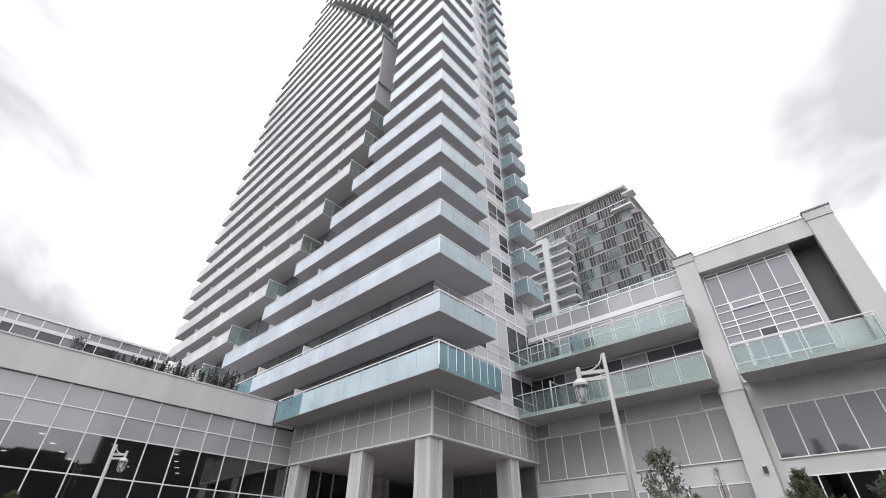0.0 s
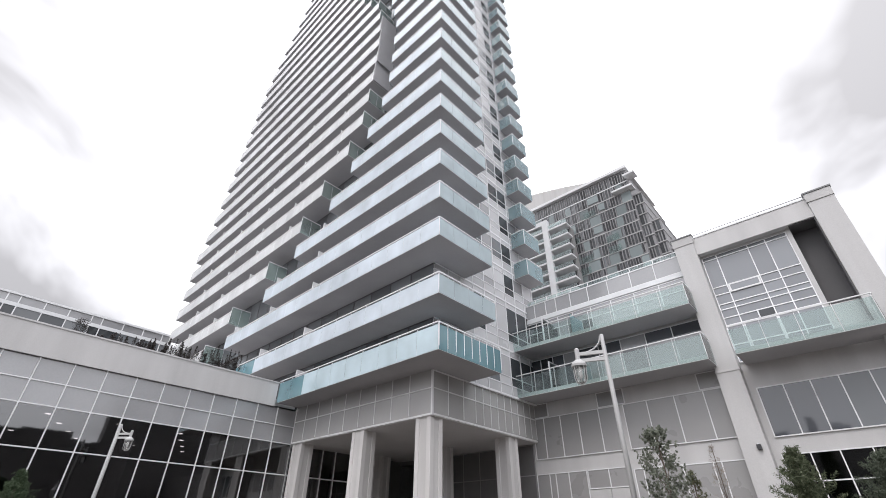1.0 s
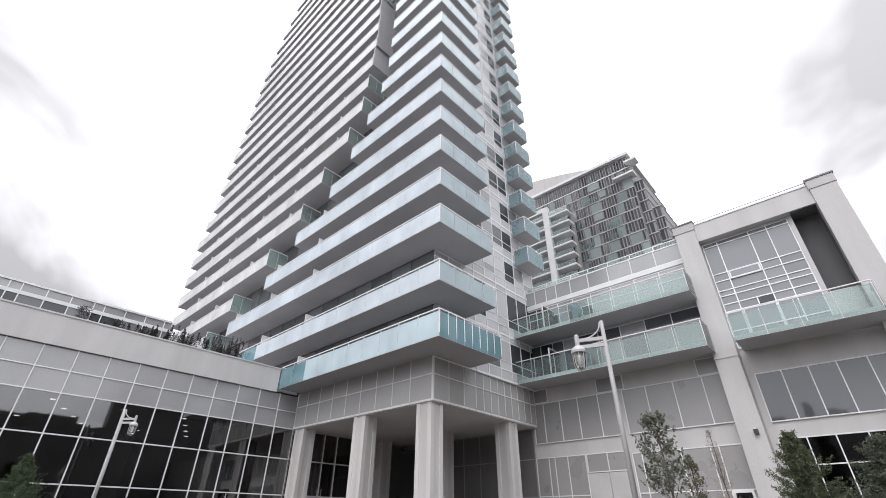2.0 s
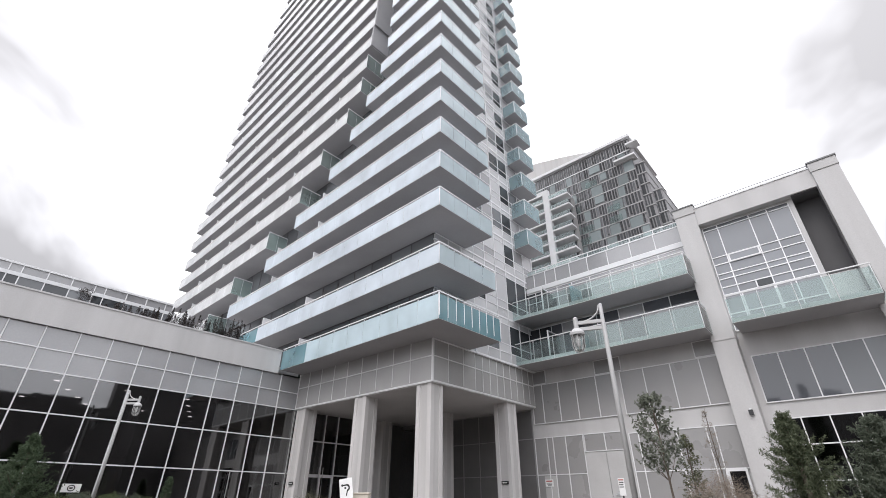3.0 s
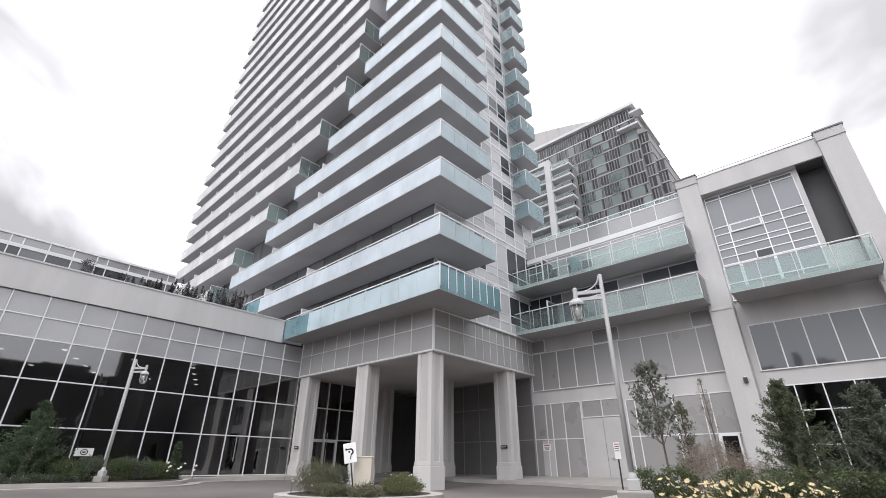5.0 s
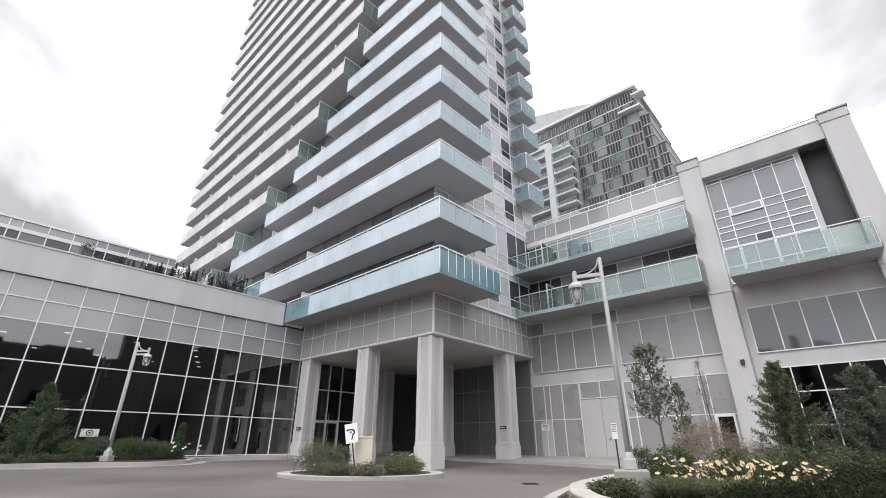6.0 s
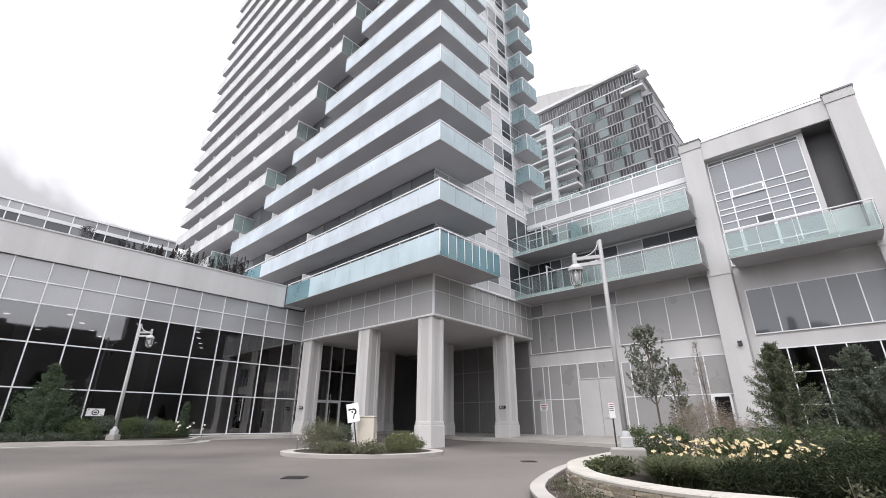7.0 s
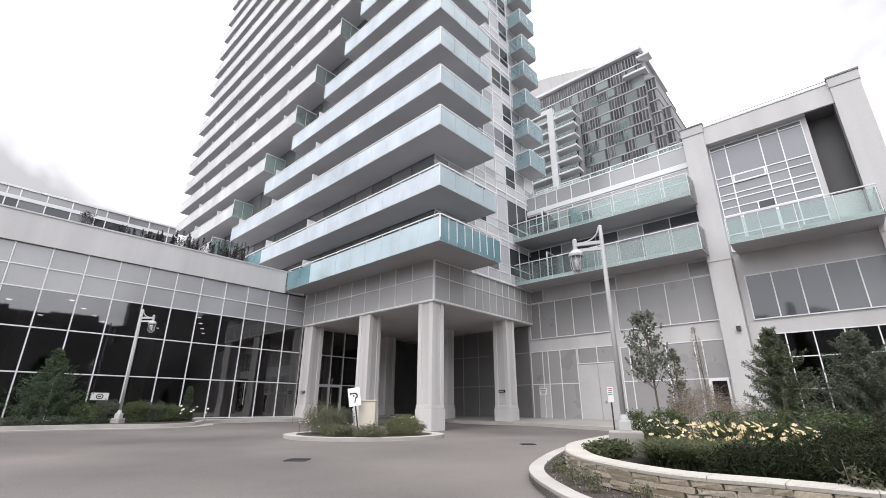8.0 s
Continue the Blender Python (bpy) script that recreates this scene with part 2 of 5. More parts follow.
FAR_GLASS = dark_glass("hazy_far_glass", (0.075, 0.08, 0.085), per_piece=0.4)
FAR_BAND = surface("far_slab_grey", (0.40, 0.40, 0.405), 0.5, grain=14, amount=0.05, stain=0.3, stain_amount=0.12, bump=0.02)
FAR_PANEL = surface("far_mullion_grey", (0.23, 0.228, 0.235), 0.4, grain=14, amount=0.05, stain=0.3, stain_amount=0.12, bump=0.02)
FAR_TINT = dark_glass("pale_far_glass", (0.23, 0.265, 0.27), per_piece=0.22)
# shade of the bay recess and behind the balconies, as a dark colour
RECESS = surface("shaded_recess_grey", (0.095, 0.093, 0.096), 0.8, grain=20, amount=0.06)
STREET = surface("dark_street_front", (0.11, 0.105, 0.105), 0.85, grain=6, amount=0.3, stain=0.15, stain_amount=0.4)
# pale blue haze colour stands for sky mirrored by the fronts
PALE_BLUE = clear_glass("pale_blue_balcony_glass", (0.66, 0.85, 0.95), 2.4, haze=0.80, haze_color=(0.80, 0.895, 0.98))
RAIL = surface("white_rail_paint", (0.80, 0.80, 0.81), 0.35, grain=30, amount=0.03, bump=0.02)
BAY_GLASS = dark_glass("pale_bay_glass", (0.185, 0.195, 0.21), ior=1.7, per_piece=0.15)
BAND_GLASS = dark_glass("grey_band_glass", (0.075, 0.08, 0.09), ior=1.7, per_piece=0.2)
# white haze colour stands in for bright sky on the balcony fronts
HAZE_WHITE = clear_glass("sky_white_haze_glass", (0.78, 0.86, 0.88), 1.9, haze=0.86, haze_color=(0.86, 0.875, 0.885))
# mid-grey body colour in place of what the panes mirror
GREY_PANE = dark_glass("mid_grey_glass", (0.17, 0.18, 0.19), per_piece=0.25)
CLEAR = clear_glass("clear_glass", (0.86, 0.93, 0.92), 1.45, haze=0.05)
ASPHALT = surface("asphalt", (0.132, 0.118, 0.109), 0.85, grain=45, amount=0.22, stain=0.13, stain_amount=0.5, bump=0.4)
PAVING = surface("concrete_paving", (0.31, 0.295, 0.275), 0.85, grain=60, amount=0.12, stain=0.6, stain_amount=0.15)
KERB = surface("kerb_concrete", (0.38, 0.36, 0.335), 0.85, grain=70, amount=0.14, stain=0.9, stain_amount=0.16, bump=0.3)
STONE = surface("ledge_stone", (0.37, 0.315, 0.235), 0.85, grain=35, amount=0.25, stain=2.0, stain_amount=0.18, bump=0.6, per_piece=0.16, second=(0.33, 0.30, 0.26))
CAP = surface("limestone_cap", (0.41, 0.385, 0.345), 0.85, grain=45, amount=0.14, stain=1.2, stain_amount=0.14, bump=0.4)
BLOCK_STONE = surface("tan_block_stone", (0.58, 0.53, 0.45), 0.8, grain=50, amount=0.08, stain=1.5, stain_amount=0.08, bump=0.3)
SOIL = surface("mulch", (0.042, 0.033, 0.028), 0.95, grain=45, amount=0.5, stain=3.0, stain_amount=0.3, bump=0.9)
LAMP_GLASS = clear_glass("lantern_glass", (0.92, 0.93, 0.92), 1.5, haze=0.12, haze_color=(0.9, 0.9, 0.88))
WHITE = surface("white_sign", (0.80, 0.80, 0.79), 0.5, grain=20, amount=0.03)
INK = surface("black_ink", (0.02, 0.02, 0.02), 0.5)
RED = surface("red_ink", (0.45, 0.15, 0.13), 0.5)
BARK = surface("bark", (0.13, 0.105, 0.085), 0.9, grain=40, amount=0.35, bump=0.6)


# ---- building tools ----
def box(bm, x0, x1, y0, y1, z0, z1, bevel=0.0):
    xs, ys, zs = sorted((x0, x1)), sorted((y0, y1)), sorted((z0, z1))
    v = [bm.verts.new((x, y, z)) for z in zs for y in ys for x in xs]
    fs = [bm.faces.new([v[i] for i in q]) for q in ((0, 2, 3, 1), (4, 5, 7, 6), (0, 1, 5, 4), (2, 6, 7, 3), (0, 4, 6, 2), (1, 3, 7, 5))]
    if bevel:
        bmesh.ops.bevel(bm, geom=list({e for f in fs for e in f.edges}), offset=bevel, segments=2, affect="EDGES", profile=0.5)


def tube(bm, a, b, r0, r1=None, n=10, cap=True):
    a, b = Vector(a), Vector(b)
    r1 = r0 if r1 is None else r1
    q = (b - a).to_track_quat("Z", "Y").to_matrix()
    ra = [bm.verts.new(a + q @ Vector((r0 * math.cos(t), r0 * math.sin(t), 0))) for t in [2 * math.pi * i / n for i in range(n)]]
    rb = [bm.verts.new(b + q @ Vector((r1 * math.cos(t), r1 * math.sin(t), 0))) for t in [2 * math.pi * i / n for i in range(n)]]
    for i in range(n):
        bm.faces.new((ra[i], ra[(i + 1) % n], rb[(i + 1) % n], rb[i]))
    if cap:
        bm.faces.new(ra[::-1]); bm.faces.new(rb)


def lathe(bm, cx, cy, prof, n=20):
    """A turned body: prof holds (radius, height) from bottom to top."""
    rings = [[bm.verts.new((cx + r * math.cos(2 * math.pi * i / n), cy + r * math.sin(2 * math.pi * i / n), z)) for i in range(n)] for r, z in prof]
    for p, q in zip(rings, rings[1:]):
        for i in range(n):
            bm.faces.new((p[i], p[(i + 1) % n], q[(i + 1) % n], q[i]))
    bm.faces.new(rings[0][::-1]); bm.faces.new(rings[-1])


def mesh_from(bm, name, material, smooth=False):
    me = bpy.data.meshes.new(name)
    bmesh.ops.recalc_face_normals(bm, faces=bm.faces)
    bm.to_mesh(me)
    bm.free()
    if smooth:
        for p in me.polygons:
            p.use_smooth = True
    for mt in (material if isinstance(material, (list, tuple)) else [material]):
        me.materials.append(mt)
    return me


def part(name, bm, material, parent=None, label="", smooth=False):
    ob = new(name, mesh_from(bm, name, material, smooth))
    ob.parent = parent
    if label:
        ob["label"] = label
    return ob


def piece(name, me, parent, x, y, z, rz=0.0, sx=1.0, sy=1.0, sz=1.0):
    """One of many alike pieces that share mesh data."""
    ob = new(name, me)
    ob.parent = parent
    ob.location, ob.rotation_euler, ob.scale = (x, y, z), (0, 0, rz), (sx, sy, sz)
    return ob


def thing(name, label, category, group="", kind=""):
    return tagged(new(name), label, category, group, kind)


def boxes(*dims):
    bm = bmesh.new()
    for d in dims:
        box(bm, *d)
    return bm




def unit(material, bevel=0.0):
    """A unit block in a material, to be scaled into panels and panes."""
    bm = bmesh.new()
    box(bm, -0.5, 0.5, -0.5, 0.5, -0.5, 0.5)
    return mesh_from(bm, material.name + "_block", material)


BLOCK = {BALCONY_GLASS.name: unit(BALCONY_GLASS)}


def slab_piece(name, material, parent, x0, x1, y0, y1, z0, z1, shadow=True):
    if material.name not in BLOCK:
        BLOCK[material.name] = unit(material)
    ob = piece(name, BLOCK[material.name], parent, (x0 + x1) / 2, (y0 + y1) / 2, (z0 + z1) / 2, 0, abs(x1 - x0), abs(y1 - y0), abs(z1 - z0))
    ob.visible_shadow = shadow
    return ob


def smooth_step(a, b, t):
    t = min(max((t - a) / (b - a), 0), 1)
    return t * t * (3 - 2 * t)


def ground_z(x, y):
    """The forecourt: it falls from the lobby and the wing towards its middle."""
    return -0.28 + 0.25 * smooth_step(-2, -10.5, x) + 0.16 * smooth_step(0, 9, y)


def strip(bm, path, inner, outer, z0, z1, closed=False):
    """A kerb or wall of rectangular section along a plan path; inner and outer are offsets to its left."""
    n = len(path)
    rows = []
    for i, p in enumerate(path):
        a = path[i - 1] if (i or closed) else path[i]
        b = path[(i + 1) % n] if (i < n - 1 or closed) else path[i]
        d = Vector((b[0] - a[0], b[1] - a[1])).normalized()
        s = Vector((-d.y, d.x))
        g = ground_z(p[0], p[1])
        q0, q1 = Vector(p[:2]) + s * inner, Vector(p[:2]) + s * outer
        rows.append([bm.verts.new((q.x, q.y, g + z)) for q, z in ((q0, z0), (q0, z1), (q1, z1), (q1, z0))])
    pairs = list(zip(rows, rows[1:])) + ([(rows[-1], rows[0])] if closed else [])
    for p, q in pairs:
        for k in range(4):
            bm.faces.new((p[k], p[(k + 1) % 4], q[(k + 1) % 4], q[k]))
    if not closed:
        bm.faces.new(rows[0]); bm.faces.new(rows[-1][::-1])


def arc_path(points, steps=6):
    """A smooth curve (Catmull-Rom) through plan points."""
    pts = [Vector(p) for p in points]
    out = []
    for i in range(len(pts) - 1):
        p0, p1, p2, p3 = pts[max(i - 1, 0)], pts[i], pts[i + 1], pts[min(i + 2, len(pts) - 1)]
        for k in range(steps):
            t = k / steps
            out.append(0.5 * ((2 * p1) + (p2 - p0) * t + (2 * p0 - 5 * p1 + 4 * p2 - p3) * t * t + (3 * p1 - p0 - 3 * p2 + p3) * t ** 3))
    out.append(pts[-1])
    return [(p.x, p.y) for p in out]


# ---- ground and kerbs ----
LX = -12.35     # plane of the lobby glass
WY = 9.7        # plane of the wing wall


def make_ground():
    bm = bmesh.new()
    fine = [-40 + 1.0 * i for i in range(81)]
    axis = [-2500, -900, -300, -120, -60] + fine + [60, 120, 300, 900, 2500]
    grid = [[bm.verts.new((x, y, ground_z(x, y))) for x in axis] for y in axis]
    for r, s in zip(grid, grid[1:]):
        for i in range(len(axis) - 1):
            bm.faces.new((r[i], r[i + 1], s[i + 1], s[i]))
    ob = new("ground", mesh_from(bm, "ground", ASPHALT, True))
    tagged(ob, "worn grey asphalt forecourt with faint tyre marks", "ground", kind="structure")


make_ground()


def raised(name, outline, top, material, label, category):
    """A raised pavement or bed: its top follows the ground at a set height."""
    bm = bmesh.new()
    lo = [bm.verts.new((x, y, ground_z(x, y) - 0.1)) for x, y in outline]
    hi = [bm.verts.new((x, y, ground_z(x, y) + top)) for x, y in outline]
    n = len(outline)
    for i in range(n):
        bm.faces.new((lo[i], lo[(i + 1) % n], hi[(i + 1) % n], hi[i]))
    f = bm.faces.new(hi)
    bmesh.ops.triangulate(bm, faces=[f])
    ob = new(name, mesh_from(bm, name, material))
    return tagged(ob, label, category, kind="structure")


KERB_LEFT = arc_path([(-8.6, -40), (-8.6, -16), (-8.5, -11.5), (-8.0, -9.2), (-8.6, -7.6), (-10.2, -6.6), (-10.9, -5.0), (-10.9, -1.2), (-10.9, 9.0)], 5)
raised("planting_strip", [p for p in KERB_LEFT if p[1] < -6.7] + [(LX + 0.06, -6.7), (LX + 0.06, -40)], 0.145, SOIL, "dark mulch planting strip along the lobby glass", "planting bed")
raised("pavement_lobby", [p for p in KERB_LEFT if p[1] >= -6.7] + [(LX + 0.06, 9.0), (LX + 0.06, -6.7)], 0.147, PAVING, "pale concrete pavement at the lobby entrance", "pavement")
bm = bmesh.new()
strip(bm, KERB_LEFT, 0.0, -0.22, -0.1, 0.16)
tagged(new("kerb", mesh_from(bm, "kerb", KERB)), "pale concrete kerb along the lobby planting strip", "kerb", kind="structure")
bm = bmesh.new()
strip(bm, KERB_LEFT, -0.224, -0.8, -0.08, 0.008)
tagged(new("gutter", mesh_from(bm, "gutter", PAVING)), "pale concrete gutter strip beside the lobby kerb", "gutter", kind="structure")
KERB_RIGHT = arc_path([(-7.6, 8.6), (-4.5, 6.4), (-1.5, 6.1), (1.5, 6.2), (5.0, 5.2), (9.0, 4.2), (14.0, 3.9), (30, 3.9)], 5)
raised("pavement_wing", [(30, WY + 0.05), (-7.6, WY + 0.05)] + KERB_RIGHT, 0.145, PAVING, "pale concrete pavement at the foot of the wing", "pavement")
bm = bmesh.new()
strip(bm, KERB_RIGHT, 0.0, -0.2, -0.1, 0.16)
tagged(new("kerb", mesh_from(bm, "kerb", KERB)), "pale concrete kerb of the wing pavement", "kerb", kind="structure")


# ---- the apartment tower ----
LEVELS = [8.25, 11.2] + [14.75 + 2.67 * k for k in range(34)]
OUT = 1.9       # how far the balconies stand out from the left face
SIDE = 2.18     # and from the right face
BAY_L_Z = [14.54, 17.56, 20.2, 22.83, 26.39, 28.32, 30.9, 33.61, 36.72, 39.64, 43.89, 48.98, 53.32, 60.35, 67.24, 80.85, 87.81]
BAY_L_X = [-28.74, -24.12, -18.58, -14.08, -10.8, -8.28, -7.02, -6.66, -6.4, -6.19, -6.4, -7.02, -9.75, -13.76, -17.72, -25.87, -32.08]
BAY_R_Z = [11.6, 14.97, 17.47, 20.28, 23.0, 25.96, 28.62, 30.69, 32.78, 35.89, 39.41, 41.71, 47.63, 50.82, 55.35, 62.83, 75.79, 87.81]
BAY_R_X = [-19.77, -23.9, -17.93, -13.87, -9.54, -7.23, -5.67, -4.53, -3.91, -3.8, -3.75, -3.7, -5.05, -5.88, -8.49, -13.02, -21.06, -32.08]
END_Z = [8.42, 30.65, 34.83, 45.28, 59.91, 66.66, 72.58, 77.59, 112.61]
END_X = [-40.68, -41.13, -39.76, -37.94, -36.35, -34.21, -31.41, -29.4, -16.75]

tower = thing("apartment_tower", "tall pale apartment tower with stacked wraparound glass balconies", "apartment tower")
tower.rotation_euler.z = radians(-1.2)     # it stands a little askew to its podium
porch = thing("entrance_porch", "panelled grey porch under the tower with a flat soffit", "porch")


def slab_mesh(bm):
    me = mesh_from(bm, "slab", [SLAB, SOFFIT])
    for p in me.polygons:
        # downward faces take the darker grey that carries their shade
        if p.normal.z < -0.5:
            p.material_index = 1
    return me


def l_slab(bm, a, x1, y1, z, t, out):
    """Slab with a leg along the left face from a and one along the right face up to y1."""
    pts = [(a, 0.0), (a, -out), (x1, -out), (x1, y1), (0.0, y1), (0.0, 0.0)]
    lo = [bm.verts.new((x, y, z)) for x, y in pts]
    hi = [bm.verts.new((x, y, z + t)) for x, y in pts]
    bm.faces.new((lo[0], lo[5], lo[2], lo[1])); bm.faces.new((lo[5], lo[4], lo[3], lo[2]))
    bm.faces.new((hi[0], hi[1], hi[2], hi[5])); bm.faces.new((hi[5], hi[2], hi[3], hi[4]))
    for i in range(6):
        bm.faces.new((lo[i], lo[(i + 1) % 6], hi[(i + 1) % 6], hi[i]))


def steps(a, b, size):
    n = max(1, round((b - a) / size))
    return [a + (b - a) * i / n for i in range(n + 1)]


def fence_run(bm_g, bm_r, bal, axis, at, a, b, z0, z1, size, single, side, glass=None, front=HAZE_WHITE, post=0.014, lift=0.0, proud=False):
    """Glass along one edge: panes, posts and a top rail. side is the outward direction."""
    cuts = steps(a, b, size)
    for p, q in zip(cuts, cuts[1:]):
        g = (p + 0.015, q - 0.015)
        d = (at, at + side * 0.014)
        if single:
            if axis == "x":
                slab_piece("pane", glass or (front if at < 0 and z0 > 9 else HAZE_CYAN if at < 0 else SIDE_GLASS), bal, g[0], g[1], d[0], d[1], z0, z1, False)
            else:
                slab_piece("pane", glass or SIDE_GLASS, bal, d[0], d[1], g[0], g[1], z0, z1, False)
        elif axis == "x":
            box(bm_g, g[0], g[1], d[0], d[1], z0, z1)
        else:
            box(bm_g, d[0], d[1], g[0], g[1], z0, z1)
    in_, out_ = (at + side * 0.016, at + side * 0.05) if proud else (at - side * 0.05, at - side * 0.004)
    for p in cuts:
        if axis == "x":
            box(bm_r, p - post, p + post, in_, out_, z0 + 0.16, z1 + 0.04 + lift)
        else:
            box(bm_r, in_, out_, p - post, p + post, z0 + 0.16, z1 + 0.04 + lift)
    if axis == "x":
        box(bm_r, a, b, at - side * 0.04, at + side * 0.03, z1 + 0.05 + lift, z1 + 0.095 + lift)
    else:
        box(bm_r, at - side * 0.04, at + side * 0.03, a, b, z1 + 0.05 + lift, z1 + 0.095 + lift)


def screen_mesh():
    bm = bmesh.new()
    for y0, y1, z0, z1 in ((-1.84, -1.78, 0.2, 1.85), (-0.08, -0.02, 0.2, 1.85), (-1.78, -0.08, 1.79, 1.85), (-1.78, -0.08, 0.24, 0.3)):
        box(bm, -0.03, 0.03, y0, y1, z0, z1)
    box(bm, -0.008, 0.008, -1.78, -0.08, 0.3, 1.79)
    return mesh_from(bm, "privacy_screen", FRAME)


SCREEN = screen_mesh()


def balcony(k, z, a, b, corner, left_return, high=1.15, right_end=2.75):
    single = k < 4
    bm = bmesh.new()
    if corner:
        l_slab(bm, a, SIDE, right_end, z, 0.2, OUT)
    else:
        box(bm, a, b, -OUT, 0.0, z, z + 0.2)
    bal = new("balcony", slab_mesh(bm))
    bal.parent = tower
    g, r = bmesh.new(), bmesh.new()
    top = z + high - (0.09 if k < 2 else 0.05)
    rise = 0.07 if k < 2 else 0.03
    g2 = bmesh.new()
    fence_run(g2, r, bal, "x", -OUT - 0.02, a, b if not corner else SIDE, z + 0.01, top, 1.45, single, -1, None, PALE_BLUE if corner else HAZE_WHITE, 0.012, rise)
    if corner:
        fence_run(g, r, bal, "y", SIDE + 0.02, -OUT, right_end, z + 0.01, top, 1.1 if k else 0.62, single, 1, None if k else BALCONY_GLASS, HAZE_WHITE, 0.006, rise, k == 0)
        fence_run(g, r, bal, "x", right_end + 0.02, 0.1, SIDE, z + 0.01, top, 1.7, single, 1, None if k else BALCONY_GLASS, HAZE_WHITE, 0.012, rise)
    fence_run(g, r, bal, "y", a - 0.02, -OUT, -0.1, z + 0.01, top, 0.95, single, -1, None, HAZE_WHITE, 0.012, rise)
    if not corner:
        ge = bmesh.new()
        fence_run(ge, r, bal, "y", b + 0.02, -OUT, -0.1, z + 0.01, top + 0.5, 0.95, False, 1)
        part("end_pane", ge, END_GLASS, bal).visible_shadow = False
    if not single:
        tagged(part("side_glazing", g, SIDE_GLASS, bal), kind="stuff").visible_shadow = False
        tagged(part("front_glazing", g2, PALE_BLUE if corner else HAZE_WHITE, bal), kind="stuff").visible_shadow = False
    else:
        g.free(); g2.free()
    part("handrail", r, RAIL, bal)
    # the panes at the inner end are left clear
    for ob in list(bal.children):
        if k < 2 and ob.name.startswith("pane") and ob.location.y < -OUT and ob.location.x < a + (3.4, 2.4)[k]:
            ob.data = BLOCK[BALCONY_GLASS.name]
    for j in range(6):
        x = -10.5 - 6.0 * j
        if a + 0.8 < x < b - 0.8:
            ob = piece("privacy_screen", SCREEN, bal, x, 0, z)
    return bal


for k, z in enumerate(LEVELS):
    end = float(np.interp(z, END_Z, END_X))
    right = float(np.interp(z, BAY_R_Z, BAY_R_X))
    left = float(np.interp(z, BAY_L_Z, BAY_L_X))
    if k == 0:
        balcony(k, z, LX + 0.22, SIDE, True, False, 1.34, 2.95)
        continue
    balcony(k, z, max(right, end), SIDE, True, True)
    if z > 14 and left - end > 1.5:
        balcony(k, z, end, left, False, True)

balcony(4, 12.08, -40.7, -29.5, False, True)

# solid end walls that close the left balconies along the notch
for k, z in enumerate(LEVELS):
    if 35.5 < z < 46.5:
        left = float(np.interp(z, BAY_L_Z, BAY_L_X))
        # shade on this side wall is put into its grey
        part("end_fin", boxes((left + 0.03, left + 0.18, -OUT, 0.0, z, z + 2.67)), SOFFIT, tower)

# faces behind the balconies: window bands floor by floor
for k, z in enumerate(LEVELS):
    ztop = LEVELS[k + 1] if k + 1 < len(LEVELS) else z + 2.67
    end = float(np.interp(z, END_Z, END_X)) + 0.6
    g, f = bmesh.new(), bmesh.new()
    cuts = steps(end, -0.1, 1.9)
    for i, (p, q) in enumerate(zip(cuts, cuts[1:])):
        box(g, p + 0.04, q - 0.04, 0.03, 0.10, z + 0.28, ztop - 0.08)
        box(f, p - 0.04, p + 0.04, 0.0, 0.12, z + 0.2, ztop)
        if i % 3 == 1:
            box(f, p + 0.04, q - 0.04, 0.0, 0.12, z + 1.1, z + 1.16)
    box(f, end, 0.0, 0.0, 0.12, z + 0.2, z + 0.28)
    box(f, end, 0.0, 0.0, 0.12, ztop - 0.08, ztop)
    # grey glass colour stands for soffits mirrored in the bands
    band = tagged(part("window_band", g, GREY_PANE, tower), kind="stuff")
    # frames coloured dark for the shade behind the balconies
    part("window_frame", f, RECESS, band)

# right face: window wall with light spandrels, pane by pane on the low floors
RY = 10.6
pane_rng = random.Random(7)
for k, z in enumerate(LEVELS):
    ztop = LEVELS[k + 1] if k + 1 < len(LEVELS) else z + 2.67
    f = bmesh.new()
    cuts = steps(0.0, RY, 1.18)
    box(f, -0.12, 0.035, 0.0, RY, z - 0.06, z + 0.06)
    box(f, -0.12, 0.03, 0.0, RY, z + 0.62, z + 0.68)
    box(f, -0.12, 0.03, 0.0, RY, z + 1.18, z + 1.23)
    box(f, -0.12, 0.03, 0.0, RY, ztop - 0.45, ztop - 0.40)
    rows = ((z + 0.06, z + 0.62, 0), (z + 0.68, z + 1.18, 2), (z + 1.23, ztop - 0.45, 1), (ztop - 0.40, ztop - 0.06, 0))
    low = k < 4
    gs = {}
    wall = part("window_wall", f, FRAME, tower)
    ff = bmesh.new()
    for i, (p, q) in enumerate(zip(cuts, cuts[1:])):
        box(ff, -0.12, 0.045, q - 0.03, q + 0.03, z, ztop)
        chance = pane_rng.random()
        for z0, z1, kind in rows:
            mt = PALE_PANE if chance < 0.5 else (GREY_PANE if chance < 0.8 else LIGHT_PANEL)
            if i == 6 or (k < 2 and i in (3, 7, 8)) or chance > 0.93:
                mt = WINDOW
            if kind == 0:
                mt = LIGHT_PANEL
            elif kind == 2 and mt is LIGHT_PANEL:
                mt = PALE_PANE
            if low:
                slab_piece("pane", mt, wall, -0.10, 0.0, p + 0.03, q - 0.03, z0, z1)
            else:
                box(gs.setdefault(mt.name, (mt, bmesh.new()))[1], -0.10, 0.0, p + 0.03, q - 0.03, z0, z1)
    part("mullion", ff, FRAME, wall)
    for mt, gb in gs.values():
        tagged(part("glazing", gb, mt, wall), kind="stuff")

# solid core behind the faces
part("core", boxes((-30, -0.2, 0.2, RY - 0.1, 8.4, 106)), CONCRETE, tower)
